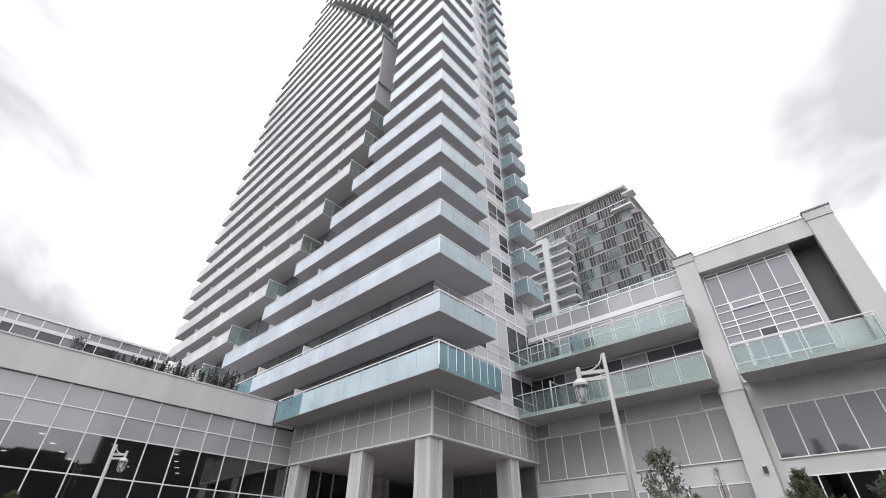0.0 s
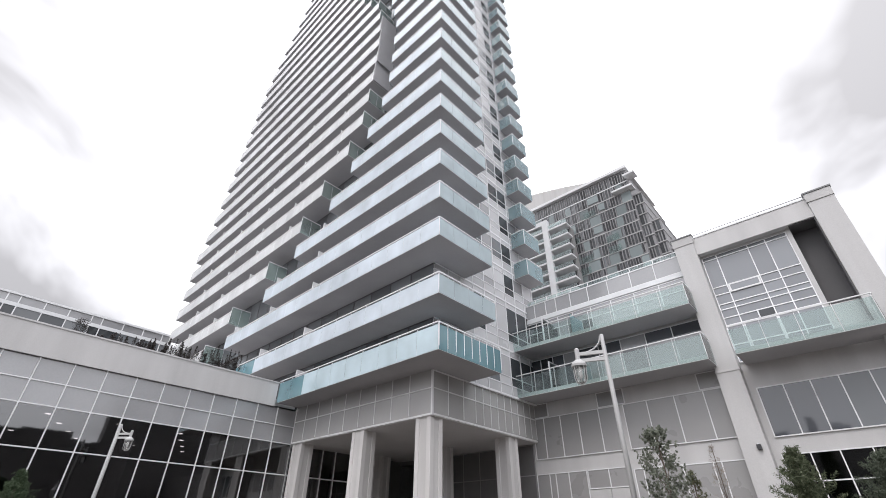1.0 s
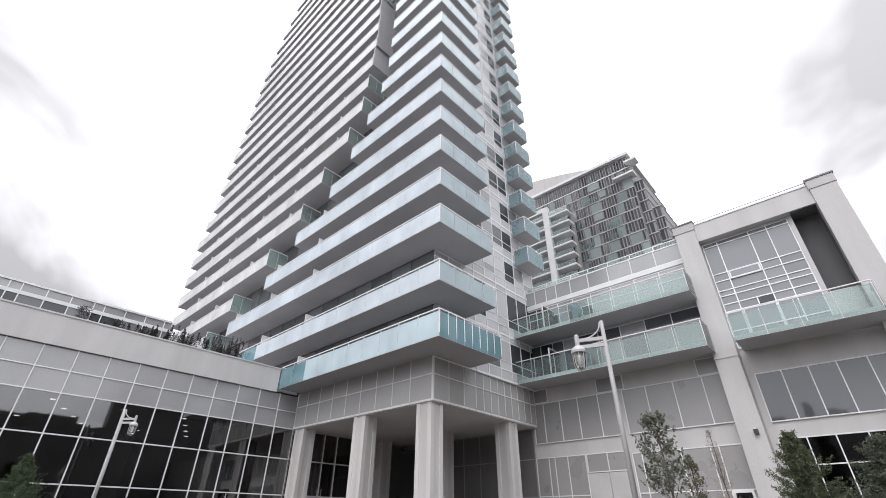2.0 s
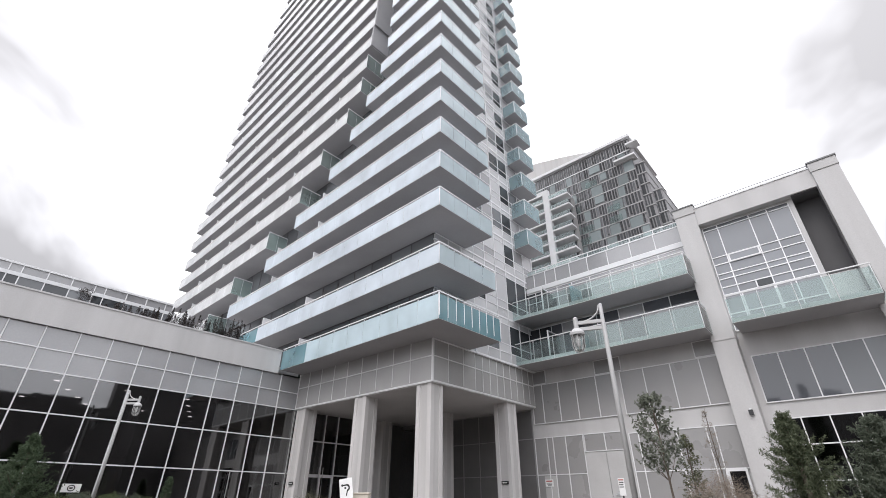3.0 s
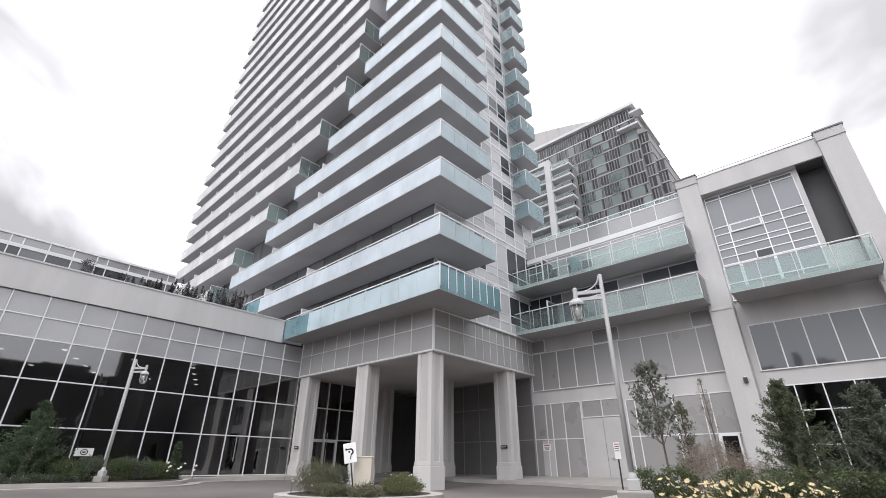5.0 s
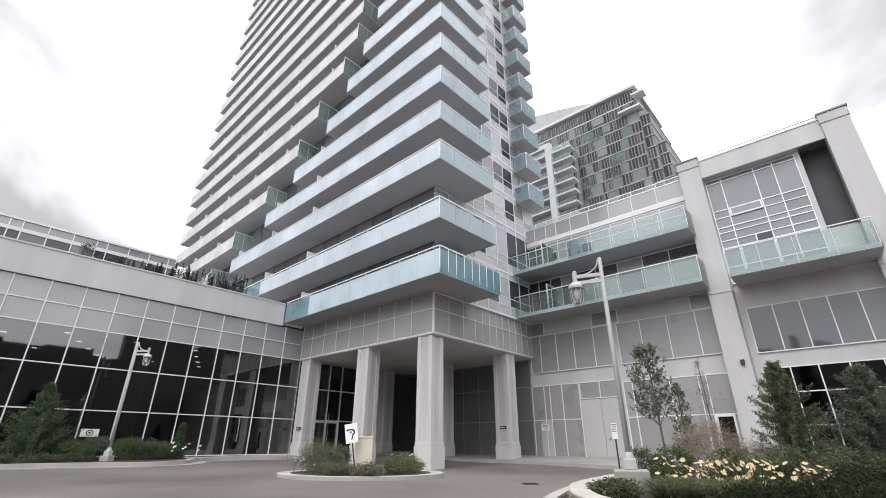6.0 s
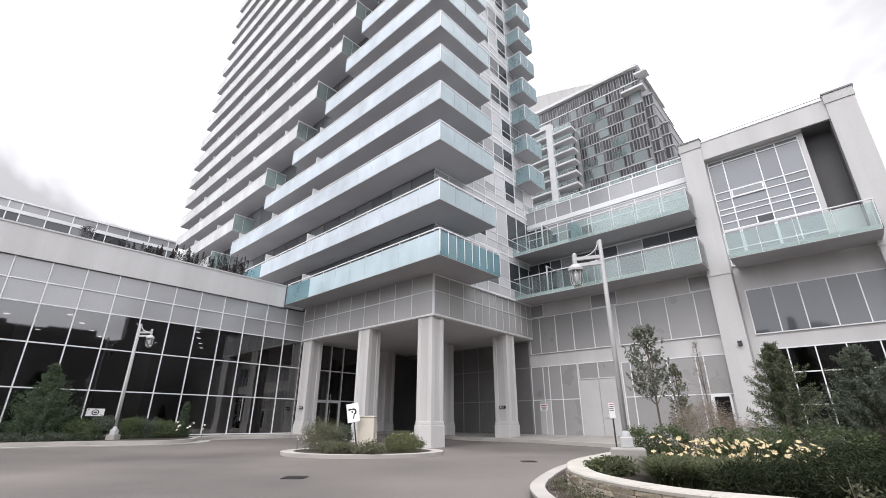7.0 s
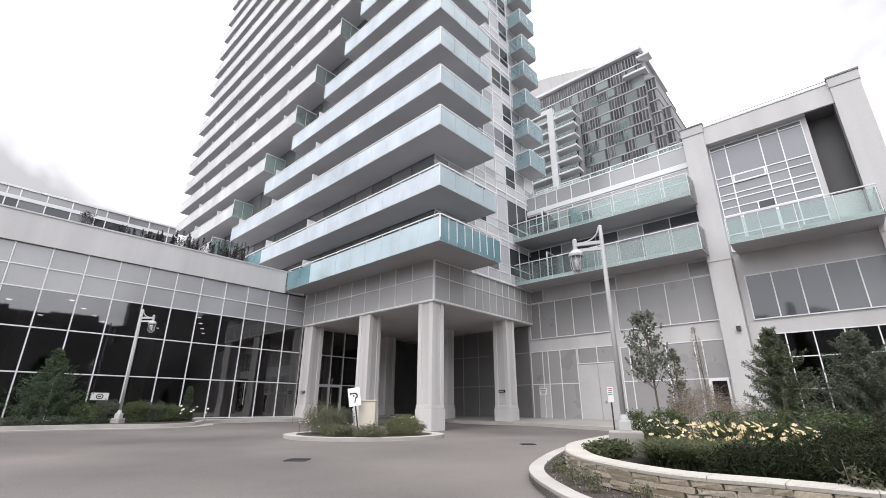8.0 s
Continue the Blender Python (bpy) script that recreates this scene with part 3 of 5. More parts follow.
part("end_wall", boxes((-12, 0.0, RY, RY + 0.2, 6.0, 106)), CONCRETE, tower)

# small square balconies at the far corner of the right face
for k, z in enumerate(LEVELS[3:], 3):
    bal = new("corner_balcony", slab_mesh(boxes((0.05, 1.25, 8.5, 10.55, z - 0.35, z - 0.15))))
    bal.parent = tower
    g, r = bmesh.new(), bmesh.new()
    zz = z - 0.35
    fence_run(g, r, bal, "x", 8.48, 0.08, 1.25, zz + 0.01, zz + 1.25, 1.5, k < 9, -1, SMALL_GLASS)
    fence_run(g, r, bal, "y", 1.27, 8.5, 10.55, zz + 0.01, zz + 1.25, 1.05, k < 9, 1, SMALL_GLASS)
    fence_run(g, r, bal, "x", 10.57, 0.08, 1.25, zz + 0.01, zz + 1.25, 1.5, k < 9, 1, SMALL_GLASS)
    if k >= 9:
        tagged(part("glazing", g, SMALL_GLASS, bal), kind="stuff").visible_shadow = False
    else:
        g.free()
    part("handrail", r, RAIL, bal)

# panelled fascia over the porch
fas = part("fascia", boxes((LX, -0.06, 0.03, 0.4, 6.0, 8.27), (-0.4, -0.03, 0.4, WY, 6.0, 8.27)), CONCRETE, porch)
for face in (0, 1):
    cuts = [-0.05] + [-1.63 - 1.36 * i for i in range(8)] + [LX] if face == 0 else [0.05, 1.21, 2.45, 3.5, 4.2, 4.9, 5.6, 6.3, 7.0, 7.7, 8.4, 9.1, WY]
    lo, hi = min(cuts), max(cuts)
    for p, q in zip(cuts, cuts[1:]):
        p, q = sorted((p, q))
        for z0, z1 in ((6.10, 7.30), (7.36, 8.26)):
            if face == 0:
                slab_piece("panel", FASCIA_PANEL, fas, p + 0.025, q - 0.025, 0.0, 0.025, z0, z1)
            else:
                slab_piece("panel", FASCIA_PANEL, fas, -0.025, 0.0, p + 0.025, q - 0.025, z0, z1)
    bm = bmesh.new()
    for c in cuts:
        if face == 0:
            box(bm, c - 0.025, c + 0.025, -0.02, 0.028, 6.16, 8.26)
        else:
            box(bm, -0.028, 0.02, c - 0.025, c + 0.025, 6.16, 8.26)
    for z0, z1 in ((7.30, 7.36), (6.0, 6.10)):
        if face == 0:
            box(bm, lo, 0.03, -0.03, 0.028, z0, z1)
        else:
            box(bm, -0.028, 0.033, 0.03, hi, z0, z1)
    part("panel_joint", bm, JOINT, fas)
part("corner_post", boxes((-0.06, 0.04, -0.04, 0.06, 6.0, 8.26)), FRAME, fas)
part("porch_ceiling", boxes((LX - 0.1, -0.03, 0.03, WY + 0.2, 5.96, 5.998)), PORCH_SOFFIT, porch)


def column(x0, x1, y0, y1):
    c = thing("column", "square pale stone column with inset edges on a plinth", "column", "porch columns")
    cx, cy = (x0 + x1) / 2, (y0 + y1) / 2
    g = ground_z(cx, cy) - 0.05
    bm = bmesh.new()
    box(bm, x0 + 0.035, x1 - 0.035, y0 + 0.035, y1 - 0.035, 0.9, 5.97)
    body = part("shaft", bm, SHAFT, c)
    bm = bmesh.new()
    for sx in (x0, x1 - 0.26):
        for sy in (y0, y1 - 0.26):
            box(bm, sx, sx + 0.26, sy, sy + 0.26, 0.9, 5.97, 0.015)
    part("corner_strip", bm, COLUMN, c)
    bm = bmesh.new()
    box(bm, x0 - 0.05, x1 + 0.05, y0 - 0.05, y1 + 0.05, g, 0.72, 0.02)
    part("plinth", bm, COLUMN, c)
    bm = bmesh.new()
    box(bm, x0 - 0.02, x1 + 0.02, y0 - 0.02, y1 + 0.02, 0.72, 0.9, 0.02)
    part("plinth_cap", bm, COLUMN, c)
    return c


for x0 in (-12.2, -6.18, -1.16):
    for y0 in (0.0, 6.7):
        column(x0, x0 + 1.02, y0 + 0.04, y0 + 0.94)


# ---- the lobby wing ----
lobby = thing("lobby_building", "low lobby wing with dark glass wall, white mullions and pale parapet", "building")
ROWS = [0.2, 2.25, 4.23, 6.0, 7.02, 8.05]
YS = [0.0 - 1.392 * i for i in range(24)]
frame_bm = bmesh.new()
for y in YS:
    box(frame_bm, LX - 0.12, LX + 0.05, y - 0.026, y + 0.026, 0.15, 8.05)
for z in ROWS[:-1]:
    box(frame_bm, LX - 0.11, LX + 0.045, YS[-1], 0.0, z - 0.026, z + 0.026)
glasswall = part("mullion", frame_bm, FRAME, lobby)
for y0, y1 in zip(YS[1:], YS):
    for i, (z0, z1) in enumerate(zip(ROWS, ROWS[1:])):
        slab_piece("panel" if i > 2 else "pane", PANEL if i > 2 else LOBBY_GLASS, glasswall, LX - 0.06, LX, y0 + 0.035, y1 - 0.035, z0 + 0.035, z1 - 0.035)
bm = bmesh.new()
box(bm, LX - 0.3, LX + 0.14, YS[-1], -1.75, 8.05, 9.5)
box(bm, LX - 0.34, LX + 0.18, YS[-1], -1.72, 9.5, 9.58)
part("parapet", bm, CONCRETE, lobby)
part("roof", boxes((LX - 26, LX - 0.3, YS[-1], 0, 8.2, 8.6)), CONCRETE, lobby)
# glass under the porch with the entrance
yy = [0.0, 1.45, 2.5, 3.55, 5.0, 6.6]
bm = bmesh.new()
for y in yy:
    box(bm, LX - 0.12, LX + 0.05, y - 0.035, y + 0.035, 0.12, 5.96)
for z in (0.15, 2.25, 4.23):
    box(bm, LX - 0.11, LX + 0.045, 0.0, 6.6, z - 0.035, z + 0.035)
porch_frame = part("mullion", bm, FRAME, lobby)
for y0, y1 in zip(yy, yy[1:]):
    for z0, z1 in ((0.185, 2.215), (2.285, 4.195), (4.265, 5.96)):
        slab_piece("pane", LOBBY_GLASS, porch_frame, LX - 0.06, LX, y0 + 0.035, y1 - 0.035, z0, z1)
# coloured dark for the shade at the back of the porch
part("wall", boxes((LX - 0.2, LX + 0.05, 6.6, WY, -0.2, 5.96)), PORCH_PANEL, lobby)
# drive-through passage behind the porch; its darkness is put into the surface colour
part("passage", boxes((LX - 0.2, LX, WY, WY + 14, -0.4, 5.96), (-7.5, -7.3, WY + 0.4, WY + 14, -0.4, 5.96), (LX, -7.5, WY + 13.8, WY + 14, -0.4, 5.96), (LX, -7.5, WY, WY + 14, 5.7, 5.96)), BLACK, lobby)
# lobby room shell, coloured dark in place of its dim light
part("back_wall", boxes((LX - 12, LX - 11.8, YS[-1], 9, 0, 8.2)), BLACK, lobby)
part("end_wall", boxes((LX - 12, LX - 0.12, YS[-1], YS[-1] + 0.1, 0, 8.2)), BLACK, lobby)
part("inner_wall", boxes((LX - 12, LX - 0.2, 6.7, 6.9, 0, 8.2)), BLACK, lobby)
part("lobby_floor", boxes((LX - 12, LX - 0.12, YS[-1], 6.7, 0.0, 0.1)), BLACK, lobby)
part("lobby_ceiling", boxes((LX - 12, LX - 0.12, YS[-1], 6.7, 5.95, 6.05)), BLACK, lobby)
for j, y in enumerate((-3.0, -8.6, -14.2, -19.8)):
    part("inner_column", boxes((LX - 3.6, LX - 3.0, y, y + 0.6, 0.1, 5.95)), DOOR_PAINT, lobby)
part("counter", boxes((LX - 7.5, LX - 6.2, -14.0, -6.0, 0.1, 1.25)), DOOR_PAINT, lobby)
GLOW, gn, gl_, gb_ = nodes_of("downlight_glow")
gb_.inputs["Emission Color"].default_value, gb_.inputs["Emission Strength"].default_value = (1.0, 0.94, 0.86, 1), 5.0
disc = bmesh.new()
lathe(disc, 0, 0, [(0.13, -0.02), (0.13, 0.0)], 14)
DISC = mesh_from(disc, "downlight", GLOW)
for i in range(4):
    for j in range(8):
        tagged(piece("downlight", DISC, None, LX - 1.4 - 2.1 * i, 3.0 - 3.1 * j + 0.9 * i, 5.94), "small round recessed lobby downlight, lit", "downlight", "lobby downlights")

entrance = new("door_3", mesh_from(boxes((LX - 0.02, LX + 0.07, 1.49, 1.58, 0.15, 2.22), (LX - 0.02, LX + 0.07, 2.44, 2.56, 0.15, 2.22), (LX - 0.02, LX + 0.07, 3.42, 3.51, 0.15, 2.22), (LX - 0.02, LX + 0.07, 1.58, 2.44, 2.1, 2.22), (LX - 0.02, LX + 0.07, 2.56, 3.42, 2.1, 2.22), (LX - 0.02, LX + 0.07, 1.58, 2.44, 0.15, 0.35), (LX - 0.02, LX + 0.07, 2.56, 3.42, 0.15, 0.35)), "door_3", FRAME))
tagged(entrance, "pale framed double glass entrance door, closed", "door", kind="structure")


# ---- the podium wing ----
wing = thing("podium_wing", "four storey pale grey wing with panelled wall, balconies and pillars", "building")
RX = 34.0


def wall_grid(parent, y, xs, zs, mat_of, bar=0.05, proud=0.03, frame=GRID, name="panel"):
    """Panels between bars on a wall that faces the forecourt."""
    bm = bmesh.new()
    for x in xs:
        box(bm, x - bar / 2, x + bar / 2, y - proud, y + 0.05, zs[0], zs[-1])
    for z in zs:
        box(bm, xs[0], xs[-1], y - proud + 0.004, y + 0.05, z - bar / 2, z + bar / 2)
    grid = part("panel_frame", bm, frame, parent)
    for i, (a, b) in enumerate(zip(xs, xs[1:])):
        for j, (c, d) in enumerate(zip(zs, zs[1:])):
            mt = mat_of(i, j)
            if mt:
                slab_piece(name, mt, grid, a + bar / 2, b - bar / 2, y, y + 0.05, c + bar / 2, d - bar / 2)
    return grid


wing_wall = part("wall", boxes((-7.5, 11.0, WY + 0.06, WY + 0.4, -0.2, 8.3)), CONCRETE, wing)
part("bay_base_wall", boxes((11.0, 18.6, WY + 0.06, WY + 0.4, -0.2, 10.2)), CONCRETE, wing)
# out of view; coloured dark so its image in the lobby glass stays dim
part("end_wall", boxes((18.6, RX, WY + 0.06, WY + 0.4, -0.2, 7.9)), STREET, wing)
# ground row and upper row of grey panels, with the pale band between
# stretch under the porch: panels and bars darkened in colour for its shade
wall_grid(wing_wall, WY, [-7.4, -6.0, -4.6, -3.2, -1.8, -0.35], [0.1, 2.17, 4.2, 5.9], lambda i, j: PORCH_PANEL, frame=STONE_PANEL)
wall_grid(wing_wall, WY, [-0.25, 0.6, 1.0, 1.84, 2.95], [0.1, 2.17, 4.2], lambda i, j: STONE_PANEL)
wall_grid(wing_wall, WY, [3.03, 4.25, 5.45], [3.28, 4.2], lambda i, j: STONE_PANEL)
wall_grid(wing_wall, WY, [5.65, 6.15, 8.1, 9.5, 9.87, 10.95], [0.1, 2.17, 4.05], lambda i, j: None if (i, j) == (4, 0) else STONE_PANEL)
wall_grid(wing_wall, WY, [-0.15, 0.6, 1.75, 2.95, 4.25, 5.45], [5.03, 7.37], lambda i, j: STONE_PANEL)
wall_grid(wing_wall, WY, [5.75, 7.09, 8.55, 10.0, 10.98], [5.03, 7.37], lambda i, j: STONE_PANEL)
wall_grid(wing_wall, WY, [-0.1, 0.95], [7.43, 8.25], lambda i, j: STONE_PANEL)
wall_grid(wing_wall, WY, [4.3, 5.9], [7.43, 8.25], lambda i, j: STONE_PANEL)
wall_grid(wing_wall, WY, [9.9, 11.0], [7.43, 8.25], lambda i, j: STONE_PANEL)
# upper floors
up = part("upper_wall", boxes((0.1, 11.0, WY + 0.06, WY + 0.4, 8.3, 15.2)), CONCRETE, wing)
UX = [0.15, 0.9, 1.8, 2.6, 3.7, 5.0, 6.4, 7.9, 9.4, 11.0]
wall_grid(up, WY, UX, [8.5, 10.4, 11.1], lambda i, j: WINDOW if i < 2 else BAND_GLASS if (i + j) % 3 == 0 or (j == 1 and i in (4, 7, 8)) else PANEL, frame=FRAME)
wall_grid(up, WY, UX, [11.4, 13.0, 13.75], lambda i, j: WINDOW if i in (0, 1) or (i, j) == (4, 0) else PANEL, frame=FRAME)
wall_grid(up, WY, UX, [14.15, 15.2], lambda i, j: PANEL, frame=FRAME)
terrace = part("terrace_rail", boxes((0.2, 10.95, WY + 0.3, WY + 0.34, 15.68, 15.73)), FRAME, wing)
for a, b in zip(UX, UX[1:]):
    slab_piece("pane", CLEAR, terrace, a + 0.03, b - 0.03, WY + 0.31, WY + 0.325, 15.2, 15.66, False)
    slab_piece("rail", FRAME, terrace, a, b - 0.03, WY + 0.3, WY + 0.34, 15.4, 15.43)
    slab_piece("post", FRAME, terrace, b - 0.025, b + 0.025, WY + 0.3, WY + 0.34, 15.2, 15.67)
part("roof_band", boxes((0.1, 11.0, WY - 0.06, WY + 0.05, 13.83, 14.12)), SLAB, wing)
part("roof", boxes((0.1, 11.0, WY + 0.4, WY + 16, 14.6, 15.0), (11, 18.6, WY + 0.4, WY + 16, 14.6, 15.0)), CONCRETE, wing)


CLEAR_BLOCK = unit(CLEAR)


def wing_balcony(x0, x1, y0, z, high, clear_to=0.0):
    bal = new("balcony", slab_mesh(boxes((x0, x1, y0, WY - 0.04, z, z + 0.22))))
    bal.parent = wing
    g, r = bmesh.new(), bmesh.new()
    fence_run(g, r, bal, "x", y0 - 0.02, x0, x1, z + 0.02, z + high - 0.1, 1.4, True, -1, WING_GLASS, HAZE_WHITE, 0.013, 0.08)
    fence_run(g, r, bal, "y", x1 + 0.02, y0, WY - 0.7, z + 0.02, z + high - 0.1, 1.2, True, 1, WING_GLASS, HAZE_WHITE, 0.013, 0.08)
    g.free()
    for ob in list(bal.children):
        if ob.name.startswith("pane") and ob.location.x < clear_to:
            ob.data = CLEAR_BLOCK
    part("handrail", r, GRID, bal)
    return bal


wing_balcony(0.1, 11.12, 7.65, 8.26, 1.33, 4.4)
wing_balcony(0.1, 11.08, 7.65, 11.25, 1.22, 4.4)
wing_balcony(12.3, 17.75, 7.65, 8.2, 1.30)
# pillars and the framed bay
for x0, x1 in ((10.96, 12.03), (17.56, 18.65)):
    bm = bmesh.new()
    box(bm, x0, x1, 9.1, WY + 2.0, -0.2, 15.38, 0.015)
    box(bm, x0 - 0.06, x1 + 0.06, 9.04, WY + 0.05, -0.2, 1.0, 0.015)
    box(bm, x0 - 0.025, x1 + 0.025, 9.07, WY + 0.05, 7.9, 8.0, 0.01)
    pillar = part("pillar", bm, CONCRETE, wing)
    bm = bmesh.new()
    box(bm, x0 - 0.03, x1 + 0.03, 9.06, WY + 2.04, 15.38, 15.88, 0.012)
    part("cap", bm, CAP_METAL, pillar, "grey metal pillar cap")
    bm = bmesh.new()
    box(bm, x0 - 0.07, x1 + 0.07, 9.02, WY + 2.08, 15.88, 15.97, 0.01)
    part("coping", bm, DARK_COPING, pillar)
part("roof_beam", boxes((12.03, 17.56, 9.2, WY + 2, 14.6, 15.68)), CONCRETE, wing)
part("beam_coping", boxes((12.06, 17.53, 9.16, WY + 2.04, 15.68, 15.75)), SLAB, wing)
roof_rail = part("roof_rail", boxes((12.06, 17.53, 9.3, 9.33, 15.93, 15.96)), DARK_COPING, wing)
for i in range(9):
    slab_piece("post", FRAME, roof_rail, 12.2 + 0.64 * i, 12.23 + 0.64 * i, 9.305, 9.325, 15.75, 15.93)
bay = part("bay_wall", boxes((12.03, 16.2, WY + 0.06, WY + 0.3, 10.2, 14.6)), CONCRETE, wing)
part("jamb", boxes((16.2, 16.4, WY - 0.08, WY + 0.6, 8.3, 14.59), (12.04, 16.2, WY - 0.06, WY + 0.04, 14.5, 14.59)), CONCRETE, bay)
# recess back and top carry their shade in the colour
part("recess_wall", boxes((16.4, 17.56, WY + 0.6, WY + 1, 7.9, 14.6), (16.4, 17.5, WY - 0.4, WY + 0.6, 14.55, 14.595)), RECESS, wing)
# thin dark sheet on the pillar's inner side stands for shade
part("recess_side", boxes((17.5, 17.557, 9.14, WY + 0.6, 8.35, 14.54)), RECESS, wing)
BAY_X = [12.08, 12.81, 14.36, 15.2, 16.17]
wall_grid(bay, WY, BAY_X, [8.4, 9.3, 10.36, 10.78, 11.25, 11.55, 12.12, 12.56, 14.27, 14.5], lambda i, j: BAY_GLASS, 0.05, 0.05, RAIL, "pane")
# opening lights: one thick frame under the large pane, one dark leaf tilted open lower down
vent = part("vent_frame", boxes((12.85, 14.32, WY - 0.085, WY - 0.055, 12.5, 12.58), (12.85, 14.32, WY - 0.085, WY - 0.055, 12.09, 12.17), (12.85, 12.93, WY - 0.085, WY - 0.055, 12.17, 12.5), (14.24, 14.32, WY - 0.085, WY - 0.055, 12.17, 12.5)), FRAME, bay)
slab_piece("pane", BAY_GLASS, vent, 12.93, 14.24, WY - 0.07, WY - 0.055, 12.17, 12.5)
low_vent = part("vent_frame", boxes((13.62, 13.68, WY - 0.08, WY - 0.055, 10.36, 10.8), (13.68, 14.32, WY - 0.08, WY - 0.055, 10.74, 10.8)), RAIL, bay)
slab_piece("pane", WINDOW, low_vent, 13.68, 14.32, WY - 0.065, WY - 0.055, 10.39, 10.74)
part("door_frame", boxes((14.29, 14.42, WY - 0.09, WY - 0.055, 8.45, 10.3), (12.86, 12.93, WY - 0.09, WY - 0.055, 8.45, 10.3)), FRAME, bay)
wall_grid(wing_wall, WY, [12.35, 13.42, 14.47, 15.51, 16.58, 17.7, 18.8, 19.9], [4.85, 7.05], lambda i, j: BAND_GLASS if i < 3 else GREY_PANE, name="pane")
wall_grid(wing_wall, WY, [12.35, 13.4, 14.43, 15.5, 16.6, 17.7, 18.8, 19.9], [0.2, 1.6, 3.0, 4.1], lambda i, j: WING_DARK, name="pane")

# service doors, the small lit opening and fittings
door = new("door_1", mesh_from(boxes((2.98, 4.2, WY - 0.02, WY + 0.05, 0.05, 3.22), (4.22, 5.42, WY - 0.02, WY + 0.05, 0.05, 3.22)), "door_1", DOOR_PAINT))
tagged(door, "pale grey double service door, closed", "door", kind="structure")
bm = bmesh.new()
box(bm, 4.52, 4.62, WY - 0.07, WY - 0.02, 1.05, 1.25)
box(bm, 4.40, 4.60, WY - 0.10, WY - 0.06, 1.12, 1.16)
part("door_handle", bm, STEEL, door)
side_door = new("door_2", mesh_from(boxes((0.63, 1.0, WY - 0.015, WY + 0.05, 0.05, 2.1), (0.2, 0.63, WY - 0.012, WY + 0.05, 0.05, 2.1)), "door_2", DOOR_PAINT))
tagged(side_door, "narrow pale grey service door, closed", "door", kind="structure")
win = new("window_1", mesh_from(boxes((9.9, 10.0, WY - 0.04, WY + 0.06, 0.3, 2.17), (10.66, 10.76, WY - 0.04, WY + 0.06, 0.3, 2.17), (10.0, 10.66, WY - 0.04, WY + 0.06, 2.05, 2.17)), "window_1", FRAME))
tagged(win, "white framed dark opening beside the pillar", "window", kind="structure")
part("pane", boxes((10.0, 10.66, WY + 0.02, WY + 0.055, 0.3, 2.05)), LOBBY_GLASS, win)
fx = thing("wall_light", "small grey metal wall light on the pillar", "wall light")
part("housing", boxes((11.62, 11.79, 8.95, 9.1, 4.3, 4.52)), DARK, fx)
part("bracket", boxes((11.67, 11.74, 9.0, 9.1, 4.52, 4.58)), STEEL, fx)

# screens between the wing's flats and open glass leaves
for x, z in ((2.3, 8.48), (2.2, 11.47)):
    sc = thing("privacy_screen", "white framed privacy screen on a wing balcony", "screen")
    part("leaf", boxes((x - 0.02, x + 0.02, 8.2, WY - 0.05, z + 0.03, z + 1.75)), WING_GLASS, sc)
    teal = thing("glass_divider", "teal tinted glass divider across a wing balcony", "screen", "wing balcony dividers")
    part("leaf", boxes((4.38, 4.42, 7.72, 9.3, z + 0.02, z + 1.25)), BALCONY_GLASS, teal)
    part("post", boxes((4.36, 4.44, 9.3, 9.36, z, z + 1.3)), GRID, teal)
    part("frame", boxes((x - 0.035, x + 0.035, 8.12, 8.2, z, z + 1.8), (x - 0.035, x + 0.035, 8.2, WY - 0.05, z + 1.75, z + 1.8)), FRAME, sc)


# ---- forecourt: island, planter, lamps, signs ----
def ring(cx, cy, rx, ry, turn, n=48):
    c, s = math.cos(turn), math.sin(turn)
    return [(cx + rx * math.cos(t) * c - ry * math.sin(t) * s, cy + rx * math.cos(t) * s + ry * math.sin(t) * c)
            for t in [2 * math.pi * i / n for i in range(n)]]


ISLE = ring(0.85, -4.75, 3.05, 2.68, radians(35))
raised("island_bed", ring(0.85, -4.75, 2.8, 2.43, radians(35)), 0.10, SOIL, "dark mulch bed inside the round traffic island", "planting bed")
bm = bmesh.new()
strip(bm, ISLE, 0.0, 0.45, -0.1, 0.115, True)
tagged(new("island_kerb", mesh_from(bm, "island_kerb", KERB)), "pale concrete kerb round the traffic island", "kerb", kind="structure")

# raised stone planter with a kerbed strip of mulch before it
WALL_PATH = arc_path([(9.7, 1.5), (10.0, -2.2), (10.35, -4.9), (10.74, -7.1), (11.2, -8.3), (11.8, -9.3), (12.42, -9.95), (13.08, -10.4), (13.8, -10.68), (14.6, -10.66), (15.5, -10.66), (17.5, -10.3), (22.0, -9.0)], 6)
KERB_PATH = arc_path([(8.7, 1.5), (9.1, -3.2), (9.7, -6.0), (10.5, -8.3), (11.2, -9.75), (12.2, -10.95), (13.2, -11.7), (15.2, -12.2), (18.5, -12.0), (22.0, -10.8)], 6)
bm = bmesh.new()
strip(bm, KERB_PATH, 0.0, 0.24, -0.1, 0.14)
tagged(new("planter_kerb", mesh_from(bm, "planter_kerb", KERB)), "pale curved concrete kerb before the stone planter", "kerb", kind="structure")
raised("mulch_strip", KERB_PATH + [(22, -9.2)] + [(x - 0.1, y - 0.1) for x, y in WALL_PATH[::-1]], 0.10, SOIL, "dark mulch strip with sparse weeds below the planter", "planting bed")
raised("planter_bed", [(x + 0.15, y + 0.05) for x, y in WALL_PATH] + [(22.0, 1.5)], 0.26, SOIL, "dark soil of the raised planter", "planting bed")

